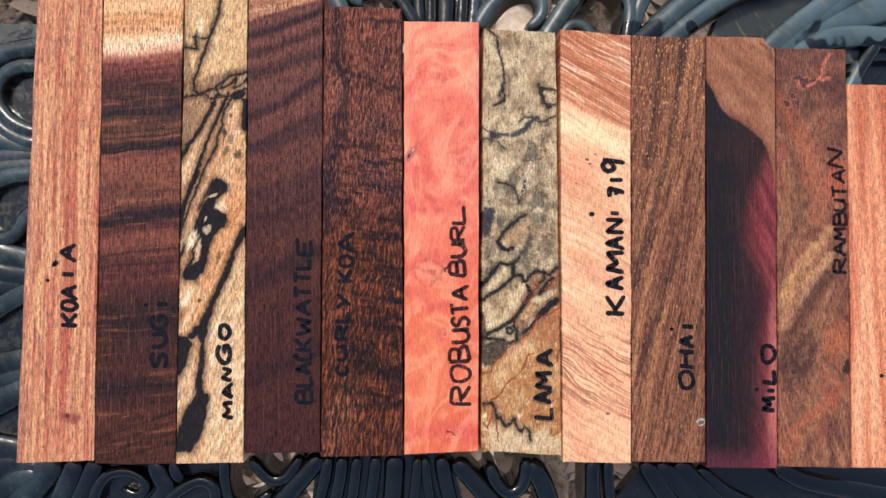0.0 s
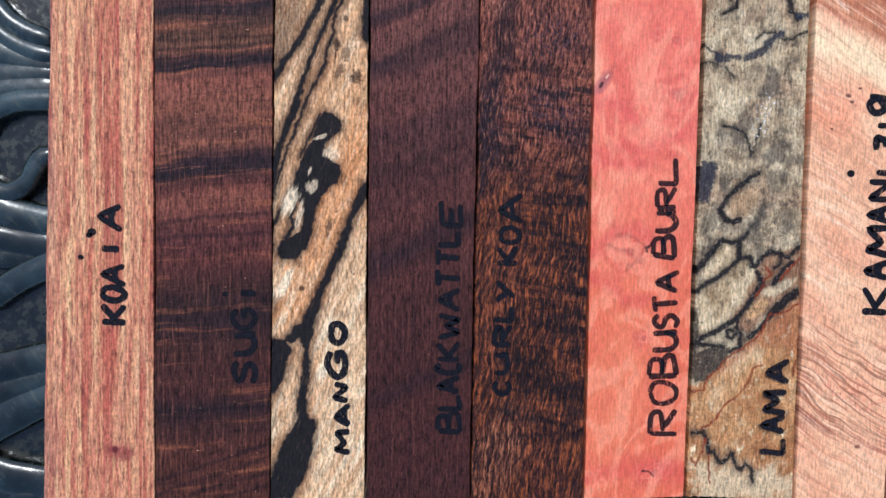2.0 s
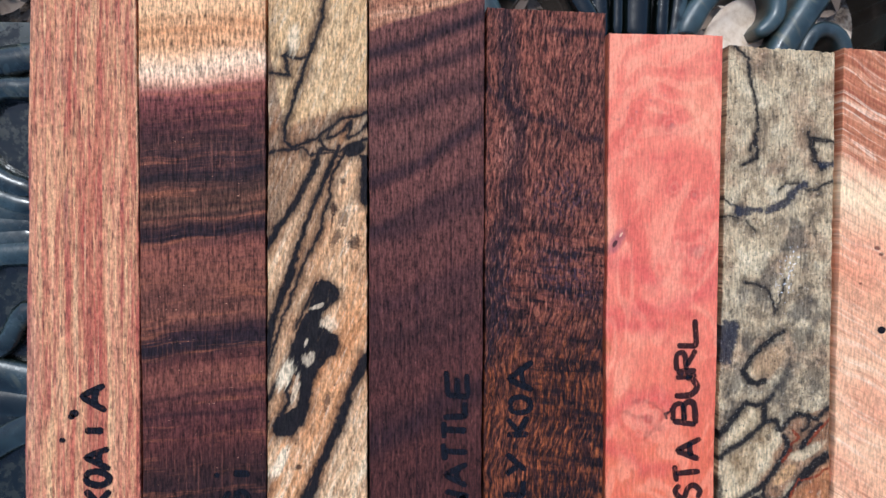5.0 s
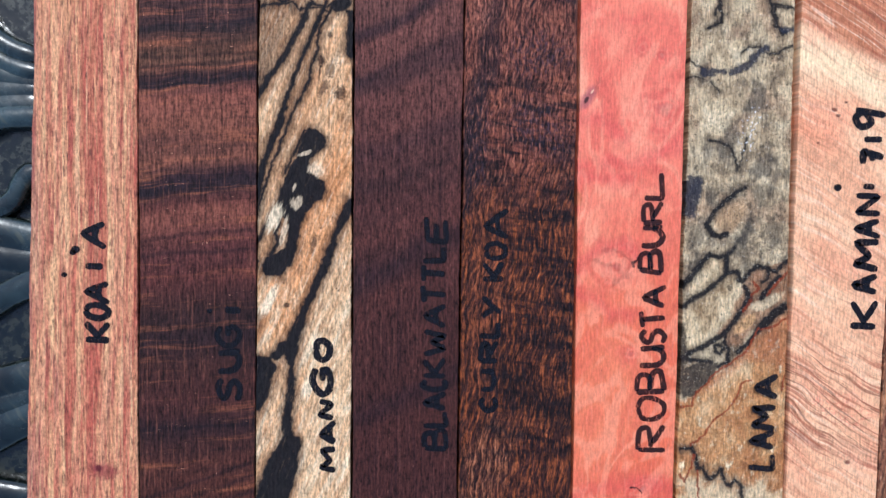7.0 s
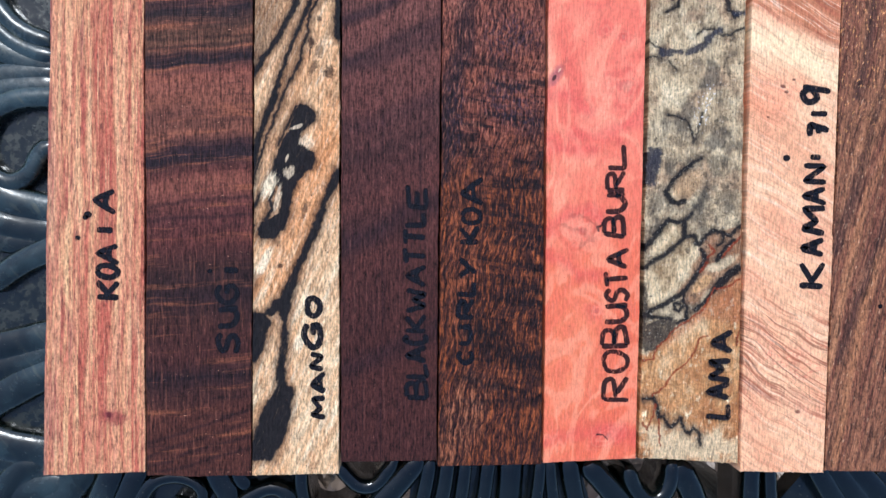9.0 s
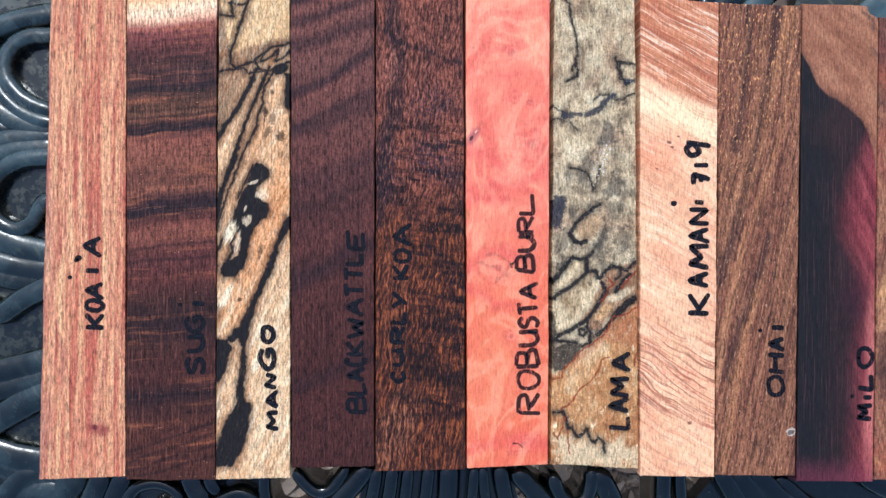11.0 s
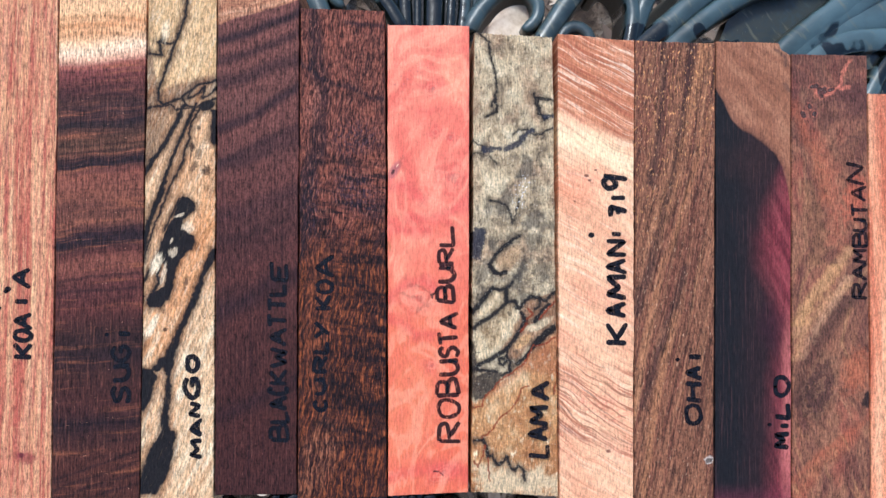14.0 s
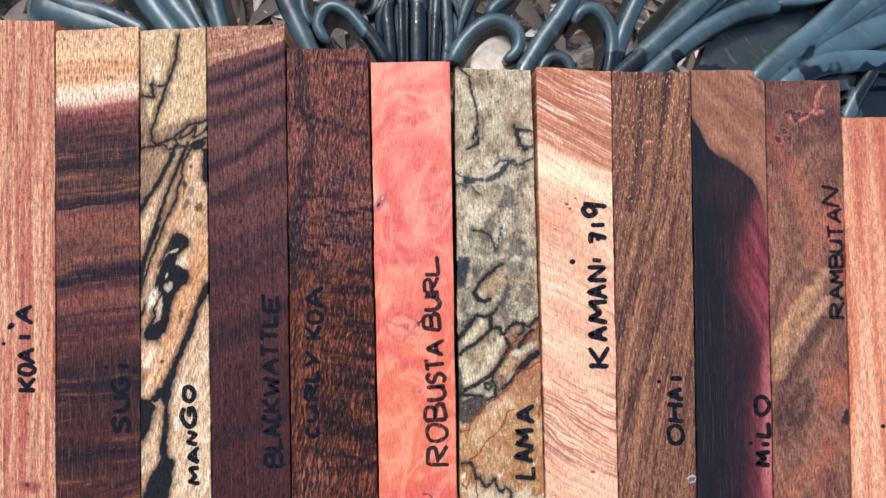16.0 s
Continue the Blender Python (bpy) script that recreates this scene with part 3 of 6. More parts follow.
def wood_lama():
    m = Mat("spalted_lama_wood", 0.6)
    u, v = m.u, m.v
    a = m.noise(u * 0.20, v * 0.16, 0.0, 5, 0.6, 0.5)
    col = a.ramp([(0.06, lin(92, 76, 60)), (0.26, lin(156, 130, 98)), (0.44, lin(196, 166, 126)), (0.66, lin(216, 188, 146)), (0.92, lin(236, 210, 170))])
    col = m.mix(col, lin(168, 124, 92), m.noise(u * 0.12, v * 0.10, 4.0, 2).step(0.54, 0.70) * 0.40)
    # grey rot: strongest in the middle of the piece
    rot = m.noise(u * 0.16, v * 0.10, 41.0, 4, 0.6)
    middle = v.step(110, 90) * v.step(46, 56)
    col = m.mix(col, lin(84, 74, 64), rot.step(0.46, 0.70) * (middle * 0.60 + 0.14))
    soot = v.step(84, 68) * v.step(44, 50)
    col = m.mix(col, lin(66, 58, 50), m.noise(u * 0.30, v * 0.24, 47.0, 4, 0.65).step(0.36, 0.66) * soot * 0.62)
    b = m.noise(u * 0.14, v * 0.12, 11.0, 4, 0.6, 0.4)
    tan = b.ramp([(0.10, lin(136, 84, 50)), (0.36, lin(178, 118, 72)), (0.58, lin(198, 142, 90)), (0.90, lin(234, 194, 144))])
    fleck = m.noise(u * 0.50, v * 0.30, 6.0, 4, 0.6).step(0.62, 0.84)
    tan = m.mix(tan, lin(252, 226, 178), fleck * 0.8)
    tan = m.mix(tan, lin(112, 74, 46), m.noise(u * 0.5, v * 0.3, 64.0, 4, 0.65).step(0.58, 0.85) * 0.55)
    rim = v - m.along([(-10.7, 24.6), (-8.3, 26.3), (-4.7, 29.4), (-0.2, 33.2), (3.4, 37.3), (5.8, 40.6), (9.4, 43.7), (12.9, 47.6)], u)
    low = rim.step(0.6, -0.6)
    col = m.mix(col, tan, low)
    red = (v - m.along([(-10.7, 24.6), (-4.6, 27.2), (3.5, 33.2), (7.3, 32), (13.5, 32)], u)).step(-1, 1.5) * low
    col = m.mix(col, lin(168, 98, 64), red * 0.55)
    col = m.mix(col, lin(214, 184, 142), v.step(9.5, 7.0) * low * b.step(0.35, 0.6) * 0.8)
    m.bend(0.8, 0.75, 0.55)
    ink, navy, rust = lin(23, 21, 23), lin(40, 42, 54), lin(136, 52, 24)
    # pale cells fenced in by zone lines
    cells = m.strip([(55.2, -6.2, -2.5), (53.4, -7.3, -2.2), (51, -9.2, -2.9), (49.2, -10.1, -4.8), (47.5, -10.1, -6.9), (46.5, -9.8, -8.3)]).min(m.strip([(51.5, -2.2, 0), (49.8, -4.3, 0.8), (47.5, -6.4, 1.6), (45.1, -9.5, 1.2), (42.7, -11.1, -0.2), (40.3, -10.8, -2.3), (38, -10.5, -4.9), (35, -10.2, -7.5)]))
    col = m.mix(col, a.ramp([(0.2, lin(150, 118, 80)), (0.5, lin(206, 174, 130)), (0.8, lin(228, 200, 156))]), cells.step(0.3, -0.5) * 0.88)
    bean = m.blob((-1.7, 63.4), 4.6, 2.6, 42, b, 0.5)
    col = m.mix(col, lin(186, 146, 104), bean.step(1.2, 0.7) * 0.75)
    tangle = m.strip([(54.5, 11.2, 12.9), (52.3, 2.9, 13), (50, 1.3, 13.1), (47.6, 1.4, 13.2), (45.2, -0.5, 10.5), (42.8, -0.9, 8.2), (39.2, -4, 3.3), (36.2, -2.7, 1.7)])
    col = m.mix(col, lin(150, 96, 62), tangle.step(0.5, -0.8) * 0.70)
    col = m.mix(col, lin(214, 186, 144), m.blob((6.8, 45.7), 4.0, 1.6, 25, b, 1.0).step(1.1, 0.7) * 0.85)
    col = m.mix(col, lin(206, 156, 104), m.blob((2.1, 41), 3.2, 1.4, 40, b, 0.6).step(1.1, 0.8) * 0.85)
    col = m.mix(col, lin(196, 170, 132), m.strip([(38.4, -5.7, -2.3), (36.5, -7.6, -2), (34.4, -9.7, -2.1), (33, -4.8, -2.6)]).step(0.2, -0.4) * 0.8)
    # black zone lines
    black = m.strokes([
        (0.30, [(-4.9, 108), (-5.2, 106.7), (-4.5, 105.2), (-4.9, 103.9), (-6.3, 103), (-7.4, 102.5)]),
        (0.26, [(5.6, 108.9), (6.1, 106.1), (7.1, 103.6), (8.4, 101.6)]), (0.24, [(5.9, 107.9), (8.5, 107.5), (10.7, 106.9)]),
        (0.15, [(-11.4, 95.8), (-8.5, 94.2)]), (0.14, [(-11.5, 92.2), (-8.4, 92.3)]), (0.18, [(5.4, 97.7), (7.6, 97.7), (9, 98.6), (11.2, 99.6)]), (0.16, [(-0.2, 97.4), (1.3, 98.8), (3.9, 99.1)]),
        (0.16, [(-6.9, 79.6), (-3.9, 79), (-1.8, 77.6), (-0.8, 75.5), (-0.4, 73.2)]), (0.14, [(1.4, 79.9), (0.8, 77), (-0, 73.9)]), (0.12, [(-6.5, 91.4), (-4.7, 89.4)]),
        (0.42, [(1.2, 69.8), (-0.7, 68.4), (-3.1, 66.5), (-4.9, 64.8), (-6.1, 63), (-6.8, 61.9)]), (0.52, [(-6.8, 61.9), (-5.6, 60.2), (-3.9, 59.3), (-2.4, 60)]),
        (0.62, [(-11.6, 49.1), (-9.2, 51.4), (-7.5, 53.8), (-6, 55.5)]), (0.40, [(-6, 55.5), (-3.7, 55.1), (-2.2, 55.5), (-0.5, 57)]), (0.50, [(-2.2, 55.5), (-2.2, 51.8), (0, 52), (1, 50.1)]),
        (0.40, [(-11.7, 44.1), (-9.1, 46.5), (-6.7, 47.7), (-4.3, 49.7), (-2.2, 51.5)]), (0.42, [(1.3, 49.9), (2.9, 52.1), (4.7, 53.2), (6.6, 52.8), (8.6, 52.1)]), (0.30, [(6.6, 52.8), (7.2, 50.9), (5.7, 49.9)]), (0.34, [(8.6, 52.1), (10.4, 54), (12.7, 55.4)]),
        (0.50, [(2.1, 48.9), (2.9, 46.3), (0.9, 43.2), (-1.3, 39.9), (-4.2, 37.7), (-6.8, 36.1), (-10.2, 34.6)]), (0.45, [(5.6, 46.6), (7.7, 49.6), (9.4, 51.1)]),
        (0.85, [(10.8, 44.7), (8.4, 43), (6.5, 41.1), (5.1, 39.7)]), (0.42, [(5.1, 39.7), (3.4, 37.3), (0.8, 34.9)]),
        (0.40, [(-11.4, 33.9), (-8.7, 33.4), (-6.5, 33.2), (-4.8, 33)]), (0.34, [(-1.7, 39.6), (-2.2, 37.3), (-1.2, 35.3), (-1.4, 33), (-3.3, 31.8)]), (0.36, [(-4.2, 36.4), (-2.9, 36.7), (-2.3, 35.6), (-3.1, 34.8), (-4.1, 35.3), (-4.2, 36.4)]),
        (0.34, [(-11.1, 14.5), (-8.7, 14.6), (-7.7, 13.1), (-7.3, 10.2), (-6.1, 10.6), (-5.3, 8.4), (-4.3, 7.9), (-3, 9), (-2.2, 10.3), (-1.1, 7.2), (0, 6.3), (0.9, 7.6), (2.2, 6.8), (2.8, 3.7)]),
        (0.22, [(-10, 126), (-6.9, 122.8), (-6.2, 118), (-5.1, 114.8), (-4.6, 110), (-6, 105.2)]), (0.35, [(6.5, 107.1), (7, 103.4), (9.2, 101.9)]), (0.25, [(6.5, 107.4), (9.7, 107)])])
    col = m.mix(col, lin(84, 70, 56), (black + (a - 0.5) * 1.6).step(1.4, -0.2) * 0.62)
    pit = m.noise(u * 1.2, v * 1.2, 91.0, 3, 0.7)
    col = m.mix(col, ink, (black + (pit - 0.5) * 0.45).step(0.34, -0.20) * (1 - pit.step(0.70, 0.95) * 0.4) * 0.95)
    blue = m.strip([(71.9, -10.7, -7.8), (69.8, -11.9, -7.8), (68, -11.8, -8.1), (66.2, -11.8, -8.6), (63.4, -11.7, -9.3)]).min(m.strokes([(0.85, [(-8.2, 93.4), (-6.5, 93.3)]), (0.42, [(-5.6, 93.5), (-3.6, 93.5)]), (0.80, [(-2.2, 93.6), (-0.1, 94.3), (1.4, 95.2), (2.5, 96.6)]), (0.62, [(2.8, 97), (3.9, 98.1), (5.1, 98.6)]), (0.55, [(8.6, 102.5), (11.1, 102.8)])]))
    col = m.mix(col, navy, (blue + (pit - 0.5) * 0.9).step(0.4, -0.3) * (1 - pit.step(0.66, 0.92) * 0.35) * 0.90)
    block = m.strip([(32.8, -7.5, -3.6), (31.4, -10.8, -3.3), (29.6, -11.5, -4.5), (27.8, -11.5, -6.6), (25.6, -11.4, -8.5)]).min(m.strip([(40.9, -12.1, -11), (38, -12, -10.5), (33.2, -11.9, -10.4), (27.2, -11.7, -10.7)]))
    col = m.mix(col, lin(44, 35, 32), (block + (pit - 0.5) * 1.2).step(0.6, -0.5) * (1 - pit.step(0.60, 0.9) * 0.5) * 0.88)
    haze = m.strokes([(0.5, [(-1.2, 89.3), (1.2, 87.2), (1.5, 83.5), (0.9, 80.5)]), (0.9, [(-0.9, 58.1), (2.6, 61.7), (3.5, 64.7)]), (0.8, [(6.8, 82.9), (9.4, 79.5)]), (1.2, [(7.2, 91.7), (9.8, 85.3)])])
    col = m.mix(col, lin(48, 44, 42), haze.step(1.5, -0.6) * rot.step(0.25, 0.65) * 0.60)
    thread = m.strokes([
        (0.15, [(-11.4, 23.4), (-8.9, 23.6), (-7.9, 26.5), (-6.1, 28.1), (-3.8, 30.7), (0.1, 33.2), (2.5, 35), (4.1, 37.7), (5.2, 40.1)]), (0.16, [(-8.9, 15.2), (-6.3, 17), (-4, 20.6), (-1.1, 22.6), (0.8, 25.4), (2, 28.4), (3.9, 29)]),
        (0.15, [(-11, 9), (-10.2, 7.3), (-8.6, 10.4), (-8, 13.1)]), (0.15, [(-7.2, 9.8), (-6.9, 3.6)]), (0.18, [(13.2, 11.4), (12.2, 8.9), (12.9, 6.5), (12.5, 3.6)]), (0.14, [(13.8, 30.3), (11.2, 29.8), (10.6, 26.9)]),
        (0.22, [(3.7, 49.9), (5, 48.5), (3.6, 47.3), (2.9, 45.1), (1.7, 43.7)]), (0.24, [(12.7, 53.5), (9.6, 50.4), (7, 47.3)]), (0.18, [(5.8, 39.8), (8.7, 40.6), (11.9, 42.8)])])
    col = m.mix(col, rust, thread.step(0.22, -0.08) * 0.85)
    pep = m.noise(u * 1.5, v * 1.4, 21.0, 3, 0.7)
    col = m.mix(col, lin(46, 41, 38), pep.step(0.63, 0.84) * ((1 - low) * 0.72 + 0.10))
    col = m.mix(col, lin(250, 232, 204), pep.step(0.36, 0.08) * 0.38)
    smudge = m.noise(u * 0.5, v * 0.4, 31.0, 3, 0.6).step(0.62, 0.85) * (1 - low)
    col = m.mix(col, lin(62, 52, 44), smudge * 0.62)
    # cluster of bright glints painted into the colour as white specks
    glints = m.blob((1.9, 81.4), 2.2, 5.5, -10, pit, 1.2).step(1.1, 0.6) * m.grit(u * 1.5, v * 1.5, 91.0).step(0.75, 1.0)
    col = m.mix(col, lin(255, 249, 245), glints * 0.7)
    return m.done(col, pep, 0.0005, pep * 0.2 + 0.52, tooth=0.30)


def wood_kamani():
    m = Mat("kamani_wood", 0.6)
    u, v = m.u, m.v
    h = v + u * 0.62 - u * u * 0.006 + m.noise(u * 0.05, v * 0.03, 1.0, 2) * 8
    a = m.noise(u * 0.04, h * 0.07, 0.0, 4, 0.55)
    col = a.ramp([(0.10, lin(214, 146, 106)), (0.40, lin(228, 164, 122)), (0.60, lin(236, 178, 134)), (0.95, lin(246, 202, 158))])
    # reddish far end above a cream band
    top = (v - m.along([(-10.8, 107.4), (-4.8, 105.1), (-0, 102.5), (4.7, 100.4), (10.4, 98.3)], u) + (a - 0.5) * 2.0).step(-1.6, 1.6)
    line = v + u * 0.52
    streak = m.noise(u * 0.025, line * 0.50, 6.0, 5, 0.7)
    brown = streak.ramp([(0.15, lin(134, 72, 48)), (0.42, lin(172, 100, 68)), (0.60, lin(196, 124, 86)), (0.78, lin(226, 170, 132)), (1.0, lin(242, 206, 172))])
    col = m.mix(col, lin(252, 216, 166), (v - m.along([(-10.8, 103.4), (-1.6, 97.8), (4.7, 94.3), (10.4, 91.3)], u) + (a - 0.5) * 5).abs().step(6.0, 0.5) * 0.75)
    col = m.mix(col, brown, top * 0.94)
    g = m.noise(u * 0.05, (h * 0.5 + line * 0.5) * 0.80, 3.0, 4, 0.7)
    low = v.step(44, 32) * v.step(8, 18)
    col = m.mix(col, lin(172, 92, 66), g.step(0.54, 0.80) * (low * 0.55 + 0.30))
    col = m.mix(col, lin(254, 220, 185), g.step(0.42, 0.10) * 0.45)
    blush = m.blob((-3.2, 87.2), 8.0, 7.0, 0, a, 0.8).step(1.2, 0.2)
    col = m.mix(col, lin(232, 134, 96), blush * 0.45)
    # curls in the figure above a dark seam
    sw = m.noise(u * 0.16, v * 0.24, 16.0, 3, 0.5, 1.5)
    col = m.mix(col, lin(204, 104, 84), (sw - 0.5).abs().step(0.06, 0.0) * m.blob((0.9, 26), 8, 4.0, -20, a, 0.5).step(1.2, 0.6) * 0.6)
    seam = v - m.along([(-10.8, 21.4), (-3.8, 19.4), (3.2, 16.8), (11.1, 13.7)], u) + (a - 0.5) * 2
    col = m.mix(col, lin(150, 82, 62), seam.abs().step(3.4, 0.2) * g.step(0.25, 0.7) * 0.75)
    # dark open grain lines in the lower third
    rows = m.noise(u * 0.05, h * 1.15, 43.0, 3, 0.6)
    third = (v - m.along([(-10.8, 31.4), (-3.8, 29.1), (3.2, 26), (11.1, 22.1)], u) + (a - 0.5) * 6).abs().step(13.0, 5.0)
    col = m.mix(col, lin(124, 66, 46), rows.step(0.54, 0.68) * third * 0.78)
    wob = m.noise(u * 0.9, v * 0.9, 5.0, 3)
    for at, r in (((-2.7, 89), 0.55), ((-1.8, 87.8), 0.45), ((3.2, 14.3), 0.55), ((-0.2, 90.6), 0.35), ((-6.0, 82), 0.3)):
        col = m.mix(col, lin(82, 44, 36), m.blob(at, r * 1.4, r, 0, wob, 0.5).step(1.1, 0.5) * 0.9)
    pink = m.noise(u * 0.10, v * 0.06, 19.0, 4, 0.6)
    col = m.mix(col, lin(228, 140, 108), pink.step(0.50, 0.90) * (1 - top) * 0.42)
    gl = m.grit(u * 0.07, (h * 0.4 + line * 0.6) * 1.15, 23.0, 3.0)
    col = m.mix(col, lin(162, 84, 60), gl.step(0.62, 0.95) * (low * 0.45 + top * 0.30 + 0.26))
    col = m.mix(col, lin(255, 224, 189), gl.step(0.30, 0.0) * (top * 0.30 + 0.20))
    sc = m.noise((u + v * 0.15) * 2.0, (v - u * 0.4) * 0.7, 8.0, 3, 0.7)
    col = m.mix(col, lin(190, 112, 82), sc.step(0.58, 0.95) * 0.36)
    return m.done(col, g + sc * 0.5, 0.0002, tooth=0.20)


def wood_ohai():
    m = Mat("ohai_wood", 0.6)
    u, v = m.u, m.v
    h = u - m.along([(-2, 1.0), (20, 4.5), (45, 9.0), (70, 14.5), (95, 20), (130, 24)], v) + m.noise(u * 0.05, v * 0.012, 2.0, 2) * 3
    a = m.noise(h * 0.16, v * 0.006, 0.0, 4, 0.6)
    col = a.ramp([(0.08, lin(60, 34, 28)), (0.30, lin(98, 58, 42)), (0.48, lin(134, 86, 60)), (0.62, lin(108, 62, 46)), (0.80, lin(150, 100, 68)), (1.0, lin(176, 124, 86))])
    b = m.noise(h * 0.55, v * 0.010, 5.0, 3, 0.6)
    col = m.mix(col, lin(48, 28, 25), b.step(0.56, 0.82) * 0.75)
    col = m.mix(col, lin(170, 116, 80), b.step(0.42, 0.14) * 0.50)
    m.bend(1.6, 0.12, 0.05)
    bright = m.strokes([(1.1, [(8.2, 125.8), (5.1, 111.2), (1.6, 98.5), (-2, 82.7), (-5.1, 70.1)]), (0.5, [(10.2, 108.1), (6, 92.3), (1.3, 76.5), (-2.6, 65.5)]), (0.5, [(-3.4, 65.4), (-6.5, 51.4), (-8.8, 39)]), (0.7, [(-0.2, 51.5), (-3.3, 35.9), (-6.3, 20.5), (-8.6, 2)])])
    col = m.mix(col, lin(176, 116, 76), bright.step(1.2, -0.6) * (b * 0.6 + 0.4) * 0.62)
    dark = m.strokes([(0.5, [(4.7, 125.7), (3.2, 111.1), (1.3, 100), (-1.2, 87.4), (-4, 73.2)]), (0.6, [(-3, 125.5), (-3.6, 114.1), (-4.4, 101.5), (-6.7, 87.3)]), (0.9, [(-10.5, 51.4), (-8, 60.7), (-4.3, 73.2)]), (0.6, [(3.4, 64), (-1, 51.5), (-4.9, 39), (-8.7, 26.6)])])
    col = m.mix(col, lin(50, 30, 30), dark.step(1.3, -0.5) * 0.70)
    f = m.grit(h * 1.5, v * 0.08, 9.0, 2.8)
    col = m.mix(col, lin(44, 26, 22), f.step(0.56, 0.95) * 0.62)
    col = m.mix(col, lin(174, 118, 84), f.step(0.40, 0.0) * 0.28)
    # open pores: golden dashes, thickest in the far corner
    pore = m.noise(h * 2.0, v * 0.7, 13.0, 1).step(0.70, 0.85) * (v - u * 1.3).step(70, 104)
    col = m.mix(col, lin(216, 150, 92), pore * 0.75)
    pore2 = m.noise(h * 2.2, v * 0.6, 18.0, 1).step(0.76, 0.92)
    col = m.mix(col, lin(200, 156, 122), pore2 * 0.50)
    wob = m.noise(u * 0.9, v * 0.9, 5.0, 3)
    chip = m.blob((9.6, 11.6), 1.5, 1.3, 0, wob, 0.9)
    col = m.mix(col, lin(192, 175, 158), chip.step(1.0, 0.7) * 0.8)
    col = m.mix(col, lin(50, 34, 28), chip.step(0.7, 0.4) * 0.8)
    return m.done(col, f, 0.00025, f * 0.2 + 0.45, tooth=0.46)


def wood_milo():
    m = Mat("milo_wood", 0.6)
    u, v = m.u, m.v
    h = u * 0.62 + v * 0.5 + m.noise(u * 0.05, v * 0.05, 1.0, 2) * 6
    a = m.noise(h * 0.22, (v - u) * 0.03, 0.0, 4, 0.6)
    tan = a.ramp([(0.05, lin(118, 70, 50)), (0.4, lin(140, 88, 62)), (0.6, lin(154, 100, 72)), (0.95, lin(172, 120, 88))])
    grain = m.noise(h * 1.1, (v - u) * 0.05, 21.0, 4, 0.7)
    tan = m.mix(tan, lin(98, 56, 40), grain.step(0.54, 0.85) * 0.5)
    w = m.noise(u * 0.20, v * 0.20, 4.0, 3)
    edge = m.along([(-10.8, 115.4), (-8.5, 111.5), (-5.9, 106.5), (-3.2, 103.7), (0, 102.2), (2.8, 100.3), (5.7, 97.9), (8, 94.4), (9.6, 88.2), (10.6, 81.1)], u)
    gap = v - edge + (w - 0.5) * 1.2
    heart = gap.step(0.9, -0.6)
    q = m.noise(u * 0.12, v * 0.05, 8.0, 4, 0.55)
    x = u + (q - 0.5) * 3
    side = m.along([(-2, 2.6), (14, 4.0), (30, 4.4), (40, 5.2), (50, 5.6), (56, 4.6), (66, 1.0), (74, 0.5), (82, 2.6), (90, 5.5), (100, 12)], v)
    red = (x - side).step(-2.6, 6.5)
    sheen = m.noise((u + v * 0.50) * 0.40, (v - u) * 0.03, 12.0, 4, 0.6)
    wine = sheen.ramp([(0.1, lin(86, 32, 36)), (0.5, lin(118, 46, 50)), (0.8, lin(142, 64, 64)), (1.0, lin(168, 90, 84))])
    core = m.mix(lin(26, 23, 25), lin(44, 27, 28), u.step(-6, 2) * 0.8)
    core = m.mix(core, wine, red)
    core = m.mix(core, lin(52, 24, 32), m.blob((5.5, 50), 4.5, 8, 0, q, 0.9).step(1.2, 0.2) * 0.65)
    core = m.mix(core, lin(198, 110, 98), m.blob((9.8, 24), 2.6, 30, 0, q, 0.8).step(1.2, 0.2) * 0.70)
    core = m.mix(core, lin(112, 46, 60), v.step(8, 0) * 0.5)
    core = m.mix(core, lin(50, 32, 30), m.blob((-2, 96), 8, 7, -20, q, 1.0).step(1.2, 0.4) * 0.5)
    col = m.mix(tan, core, heart)
    col = m.mix(col, lin(92, 52, 40), gap.step(4.0, 0.3) * (1 - heart) * 0.55)
    m.bend(0.8, 0.4, 0.4)
    stain = m.strokes([(0.30, [(6.4, 126.2), (8.9, 124.7), (9.2, 122.1)]), (0.35, [(8.9, 116.7), (9.9, 115.1)])])
    col = m.mix(col, lin(70, 50, 44), stain.step(0.7, -0.2) * 0.6)
    sc = saw(m)
    col = m.mix(col, lin(20, 14, 17), sc.step(0.56, 0.76) * (heart * 0.30 + 0.10))
    col = m.mix(col, lin(140, 86, 80), sc.step(0.42, 0.26) * 0.14)
    return m.done(col, sc, 0.0002, sc * 0.2 + 0.52, tooth=0.26)


